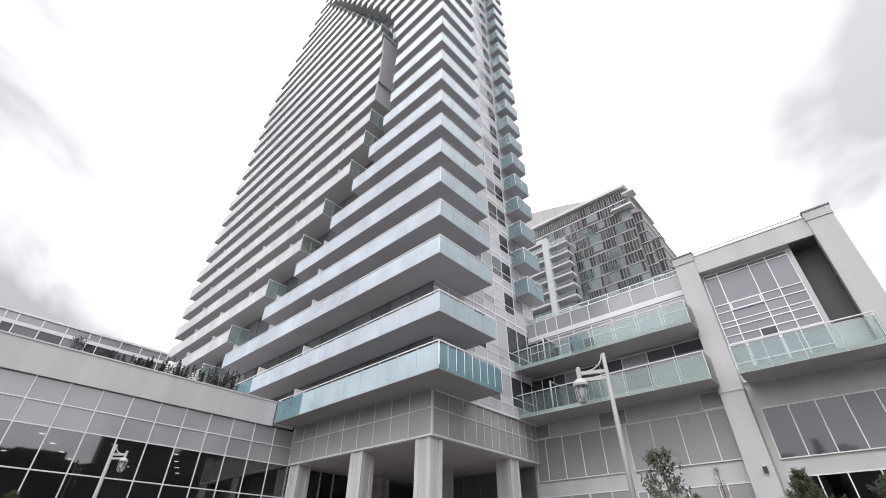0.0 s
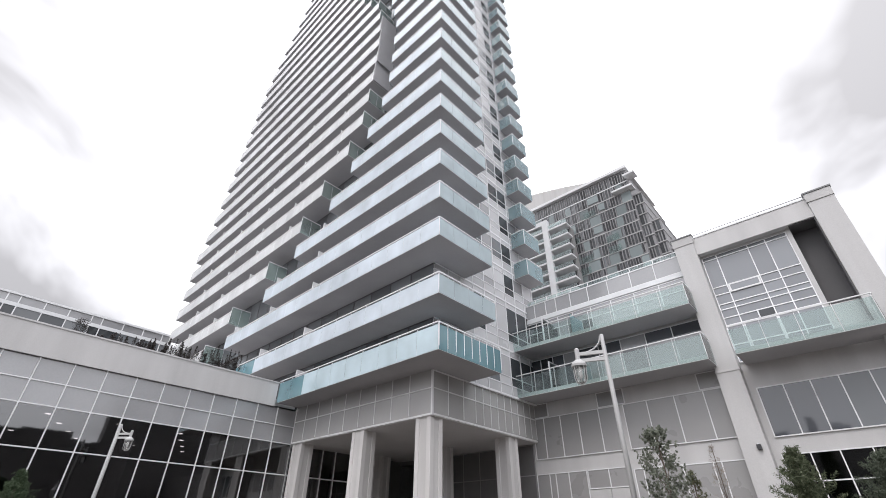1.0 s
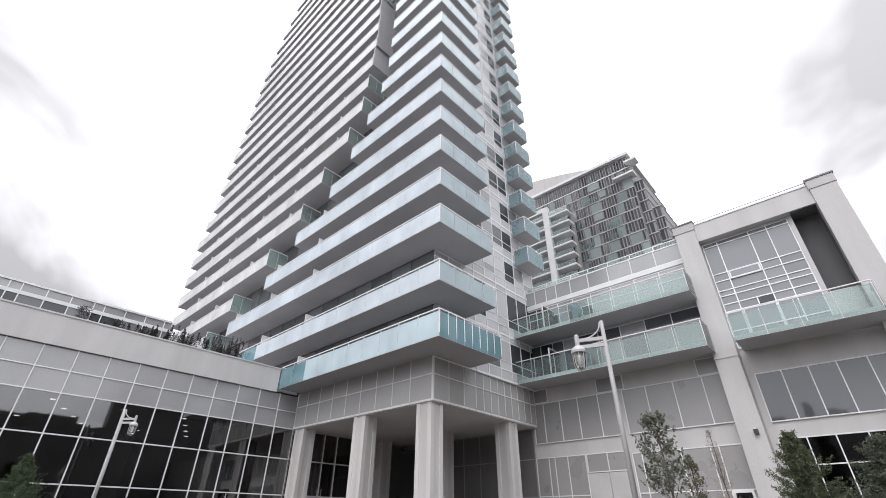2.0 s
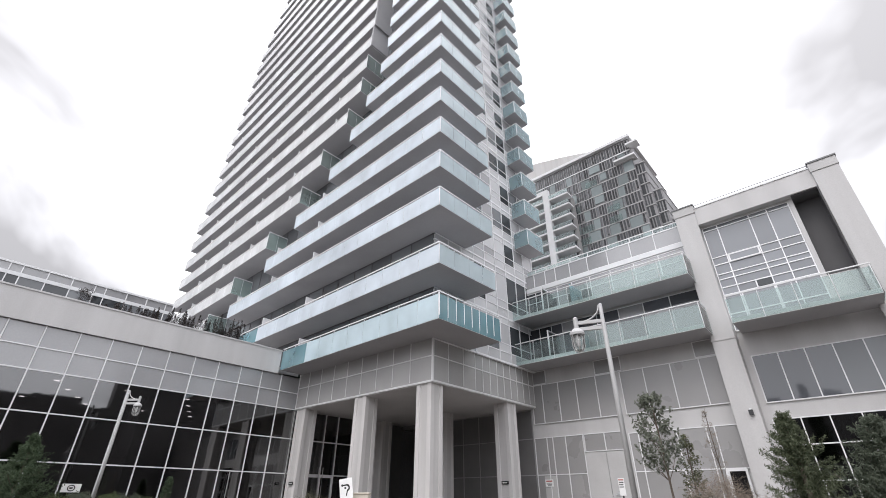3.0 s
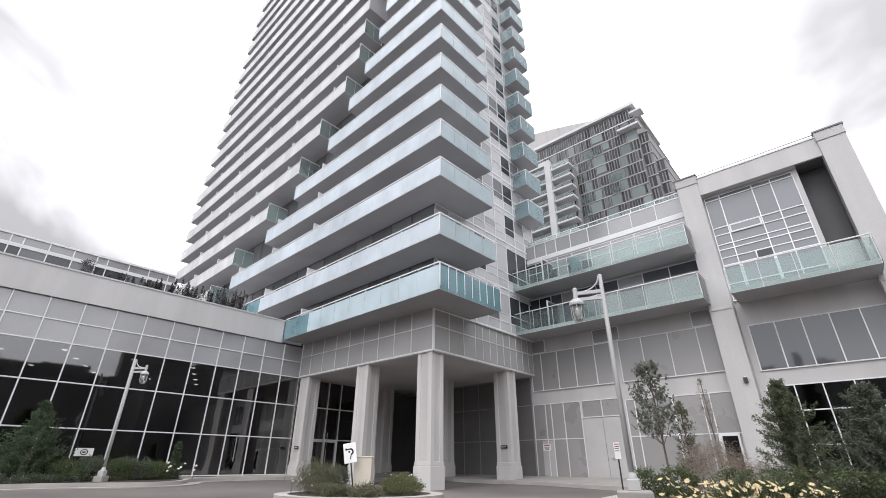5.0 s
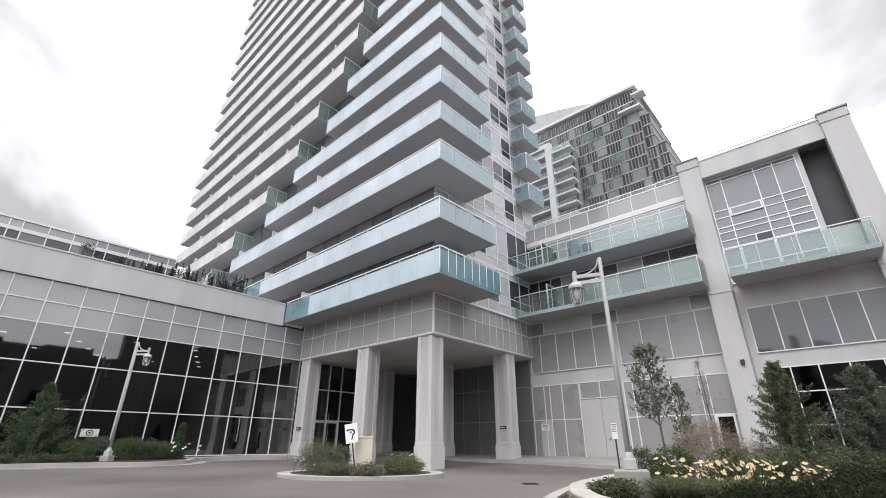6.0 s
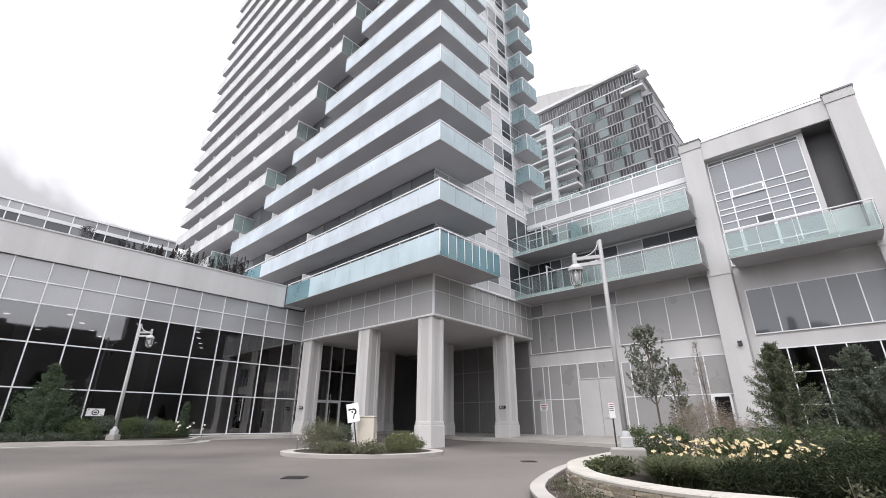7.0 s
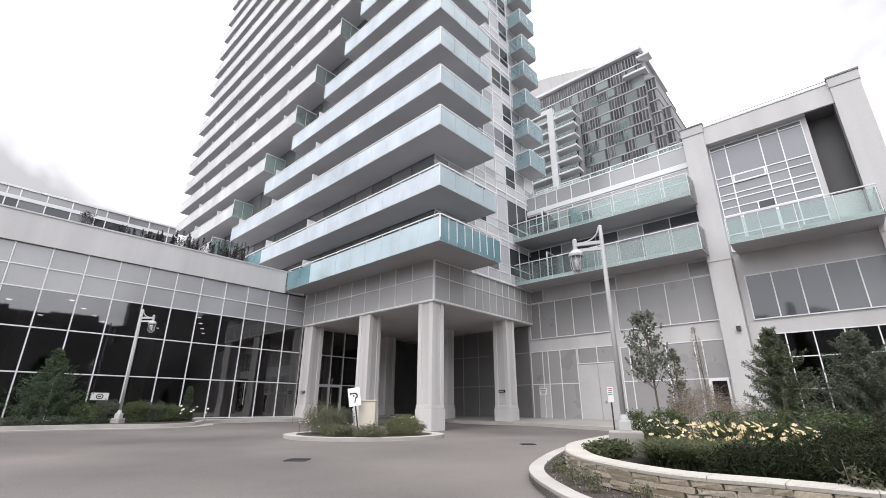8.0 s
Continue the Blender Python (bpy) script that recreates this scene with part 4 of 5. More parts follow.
planter = thing("stone_planter", "curved low planter wall of tan ledge stone with pale caps", "planter wall")
stone_rng = random.Random(3)


def along(path):
    out, d = [], 0.0
    for a, b in zip(path, path[1:]):
        out.append((d, Vector(a), Vector(b)))
        d += (Vector(b) - Vector(a)).length
    return out, d


SEGS, LENGTH = along(WALL_PATH)


def on_path(s):
    for d, a, b in reversed(SEGS):
        if s >= d:
            u = (b - a).normalized()
            return a + u * (s - d), math.atan2(u.y, u.x)
    return SEGS[0][1], 0.0


def rough_block(seed, material, name, uneven=0.06):
    rng = random.Random(seed)
    bm = bmesh.new()
    box(bm, -0.5, 0.5, -0.5, 0.5, -0.5, 0.5)
    bmesh.ops.bevel(bm, geom=bm.edges[:], offset=0.05, segments=1, affect="EDGES")
    for v in bm.verts:
        v.co += Vector((rng.uniform(-1, 1) * 0.03, rng.uniform(-1, 1) * uneven, rng.uniform(-1, 1) * 0.05))
    return mesh_from(bm, name, material)


STONES = [rough_block(i, STONE, "stone") for i in range(6)]
S0, S1 = 5.0, 19.0
course, COURSES = 0.0645, 4
for r in range(COURSES):
    s = S0 + stone_rng.uniform(0, 0.2)
    while s < S1:
        w = stone_rng.uniform(0.12, 0.5)
        p, a = on_path(s + w / 2)
        g = ground_z(p.x, p.y)
        n = Vector((-math.sin(a), math.cos(a)))
        q = p + n * stone_rng.uniform(0.0, 0.02)
        piece("stone", STONES[stone_rng.randrange(6)], planter, q.x, q.y, g + 0.08 + course * (r + 0.5), a, w - 0.005, 0.2, course - 0.004)
        s += w


def cap_stone(s0, s1):
    """One coping stone that follows the curve, with a split front and softened edges."""
    bm = bmesh.new()
    rows = []
    for i in range(5):
        p, a = on_path(s0 + (s1 - s0) * i / 4)
        n = Vector((-math.sin(a), math.cos(a)))
        z = ground_z(p.x, p.y) + 0.08 + course * COURSES
        rough = stone_rng.uniform(-0.008, 0.008)
        prof = ((-0.085 + rough, 0.002), (-0.09 + rough, 0.036), (-0.075 + rough, 0.052), (0.25, 0.054), (0.25, 0.002))
        rows.append([bm.verts.new((p.x + n.x * o, p.y + n.y * o, z + h)) for o, h in prof])
    for r0, r1 in zip(rows, rows[1:]):
        for k in range(5):
            bm.faces.new((r0[k], r0[(k + 1) % 5], r1[(k + 1) % 5], r1[k]))
    bm.faces.new(rows[0]); bm.faces.new(rows[-1][::-1])
    part("cap_stone", bm, CAP, planter)


s = S0
while s < S1:
    w = stone_rng.uniform(0.55, 0.85)
    cap_stone(s + 0.003, s + w - 0.003)
    s += w
bm = bmesh.new()
strip(bm, WALL_PATH, 0.02, 0.2, -0.1, 0.33)
part("wall_core", bm, STONE, planter)
bm = bmesh.new()
strip(bm, WALL_PATH[:20], -0.10, 0.22, 0.338, 0.382)
part("far_cap", bm, CAP, planter)


def lantern_lamp(x, y, z0, height, turn, label, slab):
    """Street lamp: footing, tapered pole, twin bar arm with a curved brace and a hanging glass lantern."""
    lamp = thing("street_lamp", label, "street lamp", "forecourt lamps")
    lamp.location, lamp.rotation_euler = (x, y, z0), (0, 0, turn)
    ft = 0.36 if slab > 0.3 else 0.19
    bm = bmesh.new()
    box(bm, -slab, slab, -slab, slab, -0.2, ft, 0.03)
    part("footing", bm, PAVING, lamp, "pale concrete footing")
    bm = bmesh.new()
    box(bm, -0.12, 0.12, -0.12, 0.12, ft, ft + 0.2, 0.015)
    lathe(bm, 0, 0, [(0.10, ft + 0.2), (0.09, ft + 0.26), (0.07, ft + 0.32)], 16)
    part("base_plate", bm, LAMP_PAINT, lamp)
    bm = bmesh.new()
    lathe(bm, 0, 0, [(0.058, 0.5), (0.052, height * 0.6), (0.045, height - 0.02), (0.04, height)], 16)
    part("pole", bm, LAMP_PAINT, lamp, smooth=True)
    arm = bmesh.new()
    for dz in (0.0, 0.16):
        box(arm, 0.03, 0.60, -0.03, 0.03, height - 0.62 + dz, height - 0.54 + dz)
    part("arm", arm, LAMP_PAINT, lamp)
    brace = bmesh.new()
    pts = [Vector((0.05 + 0.43 * (1 - math.cos(t)), 0, height - 0.03 - 0.36 * math.sin(t))) for t in [math.pi / 2 * i / 10 for i in range(11)]]
    for a, b in zip(pts, pts[1:]):
        tube(brace, a, b, 0.018, n=8)
    part("brace", brace, LAMP_PAINT, lamp)
    h = height - 0.36
    bm = bmesh.new()
    lathe(bm, 0.62, 0, [(0.055, h - 0.22), (0.055, h + 0.06), (0.03, h + 0.09)], 14)
    part("hanger", bm, LAMP_PAINT, lamp)
    bm = bmesh.new()
    lathe(bm, 0.62, 0, [(0.17, h - 0.36), (0.175, h - 0.31), (0.15, h - 0.26), (0.08, h - 0.20)], 24)
    part("hood", bm, LAMP_PAINT, lamp, smooth=False)
    bm = bmesh.new()
    lathe(bm, 0.62, 0, [(0.05, h - 0.74), (0.10, h - 0.71), (0.13, h - 0.62), (0.142, h - 0.37)], 24)
    ob = part("globe", bm, LAMP_GLASS, lamp, "clear prismatic glass globe", smooth=True)
    ob.visible_shadow = False
    bm = bmesh.new()
    lathe(bm, 0.62, 0, [(0.03, h - 0.62), (0.05, h - 0.55), (0.045, h - 0.38)], 12)
    part("bulb", bm, LAMP_PAINT, lamp)
    cage = bmesh.new()
    for i in range(8):
        t = 2 * math.pi * i / 8
        c, s_ = math.cos(t), math.sin(t)
        for (r0, z_a), (r1, z_b) in zip(((0.149, -0.36), (0.137, -0.63), (0.105, -0.72)), ((0.137, -0.63), (0.105, -0.72), (0.03, -0.76))):
            tube(cage, (0.62 + r0 * c, r0 * s_, h + z_a), (0.62 + r1 * c, r1 * s_, h + z_b), 0.008, n=5)
    part("cage", cage, LAMP_PAINT, lamp)
    return lamp


lantern_lamp(11.62, -6.62, -0.02, 4.95, radians(202), "pale grey lamp post with a hanging lantern, in the planter", 0.33)
lantern_lamp(-9.55, -10.35, 0.12, 5.1, radians(38), "pale grey lamp post with a hanging lantern, by the lobby", 0.2)


def sign_board(name, x, y, z0, z1, post_z, w, face_turn, label, marks, lean=0.0, material=WHITE):
    s = thing(name, label, "sign")
    s.location, s.rotation_euler = (x, y, 0), (0, lean, face_turn)
    if post_z is not None:
        bm = bmesh.new()
        box(bm, -0.022, 0.022, 0.012, 0.05, post_z, z1 - 0.03)
        part("post", bm, DARK, s)
    bm = bmesh.new()
    box(bm, -w / 2, w / 2, -0.006, 0.008, z0, z1, 0.004)
    part("plate", bm, material, s)
    for nm, mt, dims in marks:
        bm = bmesh.new()
        for d in dims:
            box(bm, d[0], d[1], -0.012, -0.006, d[2], d[3])
        part(nm, bm, mt, s)
    return s


TO_CAM = radians(41)
# arrow plate leaning on the island block
arrow = [(-0.13 + 0.02 * i, -0.11 + 0.02 * i + 0.012, 1.255 - 0.0 * i, 1.295) for i in range(7)]
arrow += [(-0.16, -0.13, 1.26, 1.29), (-0.135, -0.105, 1.235, 1.315)]
arrow += [(0.02 + 0.085 * math.cos(t) - 0.022, 0.02 + 0.085 * math.cos(t) + 0.022, 1.185 + 0.09 * math.sin(t) - 0.022, 1.185 + 0.09 * math.sin(t) + 0.022) for t in [math.pi / 2 - 0.22 * i for i in range(12)]]
arrow += [(0.03 - 0.006 * i, 0.065 - 0.006 * i, 0.95 + 0.02 * (8 - i), 0.975 + 0.02 * (8 - i)) for i in range(9)]
arrow += [(-0.05, 0.005, 1.16, 1.215)]
sign_board("arrow_sign", 1.99, -5.98, 0.84, 1.47, -0.2, 0.43, TO_CAM, "white sign plate with a black curved arrow, leaning", [("arrow", INK, arrow)], lean=radians(-10))
block = thing("stone_block", "plain tan stone pillar block standing on the island", "stone block")
block.location, block.rotation_euler = (1.86, -5.48, -0.17), (0, 0, TO_CAM)
bm = bmesh.new()
box(bm, -0.30, 0.30, -0.22, 0.22, 0, 1.16, 0.02)
part("body", bm, BLOCK_STONE, block)
bm = bmesh.new()
box(bm, -0.32, 0.32, -0.24, 0.24, 1.16, 1.21, 0.015)
part("top_slab", bm, BLOCK_STONE, block)
sign_board("parking_sign", 9.6, -2.2, 0.95, 1.4, -0.1, 0.17, radians(18), "small white sign on a thin dark post",
           [("line", INK, [(-0.06, 0.06, 1.28, 1.30), (-0.07, 0.05, 1.22, 1.24), (-0.07, 0.06, 1.16, 1.18)]), ("border", RED, [(-0.07, 0.07, 1.34, 1.37)])])
# white prohibition plate in the shrubs by the lobby
circle = [(0.13 * math.cos(t) - 0.02, 0.13 * math.cos(t) + 0.02, 1.25 + 0.11 * math.sin(t) - 0.02, 1.25 + 0.11 * math.sin(t) + 0.02) for t in [2 * math.pi * i / 20 for i in range(20)]]
sign_board("notice_sign", -12.05, -10.7, 1.08, 1.42, 0.1, 0.72, radians(90), "white notice plate with a black ringed symbol", [("symbol", INK, circle + [(-0.07, 0.06, 1.22, 1.28)])])
sign_board("door_notice", 0.5, WY - 0.05, 1.55, 1.92, None, 0.52, 0, "white notice with red heading on the service door", [("heading", RED, [(-0.2, 0.2, 1.80, 1.87)]), ("line", INK, [(-0.18, 0.18, 1.72, 1.74), (-0.16, 0.16, 1.66, 1.68), (-0.12, 0.12, 1.60, 1.62)])])
for x, y in ((-11.55, -0.005), (-0.6, 6.695)):
    sign_board("column_plaque", x, y, 1.62, 1.78, None, 0.48, 0, "small black arrow plaque on a porch column", [("mark", WHITE, [(-0.12, 0.14, 1.685, 1.715), (-0.17, -0.1, 1.67, 1.73)])], material=INK)


def drain(x, y, turn):
    d = thing("drain_grate", "dark iron drain grate set in the asphalt", "drain")
    d.location, d.rotation_euler, d.scale = (x, y, ground_z(x, y) + 0.006), (0, 0, turn), (0.75, 0.75, 1)
    bm = bmesh.new()
    for s in (-0.3, 0.27):
        box(bm, s, s + 0.03, -0.3, 0.3, -0.03, 0.012)
        box(bm, -0.27, 0.27, s, s + 0.03, -0.03, 0.012)
    part("rim", bm, DARK, d)
    part("well", boxes((-0.27, 0.27, -0.27, 0.27, -0.03, 0.001)), INK, d)
    for i in range(9):
        x0 = -0.255 + i * 0.06
        part("bar", boxes((x0, x0 + 0.025, -0.27, 0.27, 0.001, 0.01)), DARK, d)


drain(6.12, -10.8, TO_CAM)
drain(7.45, -3.7, TO_CAM)

# tall pull handles on the lobby doors
for x, y, z0, z1 in ((LX + 0.12, 2.35, 0.9, 2.7), (LX + 0.12, 2.65, 0.9, 2.7), (LX + 0.12, -3.55, 0.9, 2.2)):
    h = thing("pull_handle", "tall steel pull handle on a lobby glass door", "door handle")
    bm = bmesh.new()
    tube(bm, (x, y, z0), (x, y, z1), 0.025)
    part("bar", bm, STEEL, h)
    bm = bmesh.new()
    for z in (z0 + 0.15, z1 - 0.15):
        tube(bm, (x, y, z), (LX - 0.02, y, z), 0.015)
    part("mount", bm, STEEL, h)


# chairs on the balconies
def patio_chair(x, y, z, turn):
    c = thing("patio_chair", "dark folding patio chair on a balcony", "chair", "balcony chairs")
    c.location, c.rotation_euler = (x, y, z), (0, 0, turn)
    part("seat", boxes((-0.25, 0.25, -0.24, 0.24, 0.40, 0.44)), DARK, c)
    bm = bmesh.new()
    box(bm, -0.25, 0.25, 0.22, 0.26, 0.44, 0.95, 0.01)
    part("backrest", bm, DARK, c)
    for sx in (-0.23, 0.23):
        for sy in (-0.22, 0.22):
            bm = bmesh.new()
            tube(bm, (sx, sy, 0), (sx, sy, 0.42), 0.015)
            part("leg", bm, DARK, c)
        bm = bmesh.new()
        tube(bm, (sx, -0.22, 0.62), (sx, 0.24, 0.62), 0.015)
        part("armrest", bm, DARK, c)


for x, y, z, t in ((1.9, 8.6, 11.47, 0.4), (2.7, 8.4, 11.47, -0.5), (4.2, 8.7, 11.47, 2.8), (1.1, 8.6, 8.48, 0.2), (2.4, 8.5, 8.48, 1.8), (1.2, -0.6, 8.47, 0.7), (1.3, 0.6, 8.47, 1.9), (1.2, 1.7, 8.47, 0.3)):
    patio_chair(x, y, z, t)


# ---- planting ----
def leaf_material(name, color, second, trans=0.35, gloss=0.22):
    m, n, l, b = nodes_of(name)
    geo = n.new("ShaderNodeNewGeometry")
    mx = n.new("ShaderNodeMix"); mx.data_type = "RGBA"
    mx.inputs[6].default_value, mx.inputs[7].default_value = (*color, 1), (*second, 1)
    l.new(geo.outputs["Random Per Island"], mx.inputs["Factor"])
    nz = n.new("ShaderNodeTexNoise"); nz.inputs["Scale"].default_value = 2.5
    l.new(geo.outputs["Position"], nz.inputs["Vector"])
    r = n.new("ShaderNodeMapRange"); r.inputs["To Min"].default_value, r.inputs["To Max"].default_value = 0.6, 1.4
    l.new(nz.outputs["Fac"], r.inputs["Value"])
    sc = n.new("ShaderNodeVectorMath"); sc.operation = "SCALE"
    l.new(mx.outputs[2], sc.inputs[0]); l.new(r.outputs[0], sc.inputs["Scale"])
    l.new(sc.outputs[0], b.inputs["Base Color"])
    b.inputs["Roughness"].default_value, b.inputs["Specular IOR Level"].default_value = 0.6, gloss
    tl = n.new("ShaderNodeBsdfTranslucent"); l.new(sc.outputs[0], tl.inputs[0])
    mix = n.new("ShaderNodeMixShader"); mix.inputs[0].default_value = trans
    l.new(b.outputs[0], mix.inputs[1]); l.new(tl.outputs[0], mix.inputs[2]); l.new(mix.outputs[0], n["Material Output"].inputs[0])
    return m


LEAF_TREE = leaf_material("tree_leaf", (0.12, 0.135, 0.10), (0.25, 0.265, 0.22))
LEAF_DARK = leaf_material("conifer_leaf", (0.058, 0.075, 0.052), (0.165, 0.185, 0.14))
LEAF_HEDGE = leaf_material("hedge_leaf", (0.065, 0.09, 0.04), (0.13, 0.16, 0.08))
LEAF_LILY = leaf_material("lily_blade", (0.045, 0.062, 0.028), (0.16, 0.17, 0.09))
LEAF_GREY = leaf_material("grey_green_leaf", (0.105, 0.112, 0.070), (0.185, 0.185, 0.120))
LEAF_DRY = leaf_material("dry_twig", (0.20, 0.165, 0.135), (0.34, 0.285, 0.235))
LEAF_ROOF = leaf_material("dark_red_leaf", (0.022, 0.019, 0.018), (0.05, 0.042, 0.04), 0.12)
LEAF_LIME = leaf_material("yellow_green_leaf", (0.105, 0.118, 0.055), (0.18, 0.19, 0.095))
PETAL = leaf_material("pale_yellow_petal", (0.70, 0.52, 0.30), (0.82, 0.74, 0.50), 0.3)
LEAF_OLIVE = leaf_material("olive_conifer_leaf", (0.062, 0.080, 0.045), (0.175, 0.195, 0.125))
LEAF_PINE = leaf_material("green_conifer_leaf", (0.052, 0.078, 0.046), (0.105, 0.140, 0.082))
LEAF_DEEP = leaf_material("deep_green_leaf", (0.014, 0.020, 0.011), (0.040, 0.048, 0.025), 0.15, 0.06)
PETAL_WHITE = leaf_material("white_petal", (0.75, 0.74, 0.68), (0.82, 0.80, 0.72), 0.3)
plant_rng = np.random.default_rng(11)


def leaf_mesh(name, centers, length, width, material, upright=0.0, droop=0.3):
    """Many small folded leaves: each is two triangles along a mid rib, turned at random."""
    k = len(centers)
    d = plant_rng.normal(size=(k, 3))
    d[:, 2] = d[:, 2] * (1 - upright) + upright * 1.5 - droop * 0.2
    d /= np.linalg.norm(d, axis=1)[:, None]
    s = np.cross(d, plant_rng.normal(size=(k, 3)))
    s /= np.linalg.norm(s, axis=1)[:, None]
    u = np.cross(d, s)
    ln = length * plant_rng.uniform(0.6, 1.3, (k, 1))
    wd = width * plant_rng.uniform(0.7, 1.3, (k, 1))
    a, c = centers - d * ln / 2, centers + d * ln / 2
    l_, r_ = centers + s * wd / 2 + u * wd * 0.15, centers - s * wd / 2 + u * wd * 0.15
    v = np.stack([a, l_, c, r_], 1).reshape(-1, 3)
    f = [t for i in range(k) for t in ((4 * i, 4 * i + 1, 4 * i + 2), (4 * i, 4 * i + 2, 4 * i + 3))]
    me = bpy.data.meshes.new(name)
    me.from_pydata(v.tolist(), [], f)
    me.materials.append(material)
    return me


def clumps(n_clump, per, center, radii, spread, shape="round"):
    """Points in uneven clumps that fill a crown and leave gaps."""
    out = []
    for _ in range(n_clump):
        p = plant_rng.normal(size=3)
        p /= np.linalg.norm(p)
        p *= plant_rng.uniform(0.45, 1.0) ** 0.6
        if shape == "cone":
            h = plant_rng.uniform(-1, 1)
            r = (1 - (h + 1) / 2) ** 0.75 * plant_rng.uniform(0.35, 1.0)
            t = plant_rng.uniform(0, 2 * math.pi)
            p = np.array([r * math.cos(t), r * math.sin(t), h])
        elif shape == "box":
            p = plant_rng.uniform(-1, 1, 3)
        c = np.array(center) + p * np.array(radii)
        out.append(c + plant_rng.normal(size=(per, 3)) * spread * np.array([1, 1, 0.75]))
    return np.concatenate(out)


def sprays(n, center, radius, z0, z1, rise, jitter, per, power=0.8, fill=0.3):
    """Points along outward rising sprays: a conical crown with a ragged outline."""
    out = []
    for _ in range(n):
        q = plant_rng.uniform(0, 1) ** 1.25
        reach = radius * ((1 - q) ** power * plant_rng.uniform(0.6, 1.12) + 0.06)
        t = plant_rng.uniform(0, 2 * math.pi)
        s = plant_rng.uniform(fill, 1.0, per)
        base = np.array([center[0], center[1], z0 + (z1 - z0) * q])
        d = np.array([math.cos(t), math.sin(t), rise * plant_rng.uniform(0.3, 1.4)]) * reach
        out.append(base + s[:, None] * d + plant_rng.normal(size=(per, 3)) * jitter * (1.15 - s[:, None] * 0.7))
    return np.concatenate(out)


def limbs(bm, base, top, targets, r):
    tube(bm, base, top, r, r * 0.55, 8)
    b, t = Vector(base), Vector(top)
    for q in targets:
        s = b.lerp(t, min(0.95, max(0.42, (q[2] - b.z) / (t.z - b.z) - plant_rng.uniform(0.12, 0.3))))
        m = s.lerp(Vector(q), 0.5) + Vector((0, 0, -0.05))
        tube(bm, s, m, r * 0.35, r * 0.25, 6)
        tube(bm, m, q, r * 0.25, r * 0.08, 5)


def tree(name, label, category, x, y, z0, fork, crown_c, radii, n_clump, per, spread, leaf, mat, shape="round", trunk_r=0.05, group=""):
    tr = thing(name, label, category, group)
    if shape == "cone":
        pts = sprays(n_clump, crown_c, radii[0], crown_c[2] - radii[2], crown_c[2] + radii[2], 0.7, spread, per, 1.05)
    elif shape == "ragged":
        pts = sprays(n_clump, crown_c, radii[0], crown_c[2] - radii[2], crown_c[2] + radii[2] * 0.88, 0.75, spread, per, 0.8, 0.12)
    elif shape == "upright":
        pts = sprays(n_clump, crown_c, radii[0], crown_c[2] - radii[2], crown_c[2] + radii[2] * 0.8, 1.1, spread, per, 0.6, 0.45)
    else:
        pts = clumps(n_clump, per, crown_c, radii, spread, shape)
    bm = bmesh.new()
    idx = plant_rng.integers(0, len(pts), 14)
    limbs(bm, (x, y, z0), (crown_c[0], crown_c[1], fork), [tuple(pts[i]) for i in idx], trunk_r)
    part("trunk", bm, BARK, tr)
    ob = new("crown", leaf_mesh("crown", pts, leaf[0], leaf[1], mat))
    ob.parent = tr
    return tr


def shrub(name, label, center, radii, n_clump, per, spread, leaf, mat, shape="round", upright=0.0):
    pts = clumps(n_clump, per, center, radii, spread, shape)
    g = ground_z(center[0], center[1])
    pts[:, 2] = np.maximum(pts[:, 2], g + 0.05)
    sh = thing(name, label, "shrub")
    bm = bmesh.new()
    base = Vector((center[0], center[1], g))
    for i in plant_rng.integers(0, len(pts), 12):
        q = Vector(pts[i])
        tube(bm, base + Vector((plant_rng.uniform(-0.1, 0.1), plant_rng.uniform(-0.1, 0.1), 0)), q, 0.012, 0.004, 5)
    part("stems", bm, BARK, sh)
    ob = new("foliage", leaf_mesh("foliage", pts, leaf[0], leaf[1], mat, upright))
    ob.parent = sh
    return sh


# planter: young tree, columnar shrub, dry shrub, conifers, hedges
tree("young_tree", "slender young tree with sparse grey-green leaves, in the planter", "tree", 11.42, -3.62, -0.1, 3.1, (11.37, -3.64, 2.36), (0.72, 0.72, 1.1), 120, 22, 0.05, (0.085, 0.05), LEAF_TREE, "upright", 0.030)
tree("columnar_tree", "narrow dark columnar shrub beside the young tree", "tree", 11.66, -2.58, -0.1, 2.2, (11.68, -2.56, 1.3), (0.42, 0.42, 1.3), 120, 24, 0.05, (0.06, 0.03), LEAF_GREY, "upright", 0.025)
tree("bare_tree", "thin reddish young trunk with few dry leaves", "tree", 12.35, -2.4, -0.1, 2.9, (12.3, -2.4, 1.7), (0.36, 0.36, 1.5), 70, 16, 0.05, (0.09, 0.008), LEAF_DRY, "upright", 0.017)
tree("conifer", "olive green spreading conifer in the planter", "tree", 14.3, -5.55, -0.1, 1.9, (14.32, -5.52, 1.0), (0.98, 0.98, 1.42), 270, 100, 0.042, (0.07, 0.015), LEAF_OLIVE, "ragged", 0.05, "planter conifers")
tree("conifer", "dark green upright conifer in the planter", "tree", 15.5, -6.05, -0.1, 1.9, (15.55, -6.05, 0.88), (1.1, 1.1, 1.25), 300, 100, 0.045, (0.07, 0.015), LEAF_DARK, "ragged", 0.05, "planter conifers")
tree("conifer", "dark green broad conifer at the planter edge", "tree", 16.75, -5.9, -0.1, 2.0, (16.8, -5.85, 1.0), (1.1, 1.1, 1.4), 290, 100, 0.05, (0.07, 0.015), LEAF_DARK, "ragged", 0.05, "planter conifers")
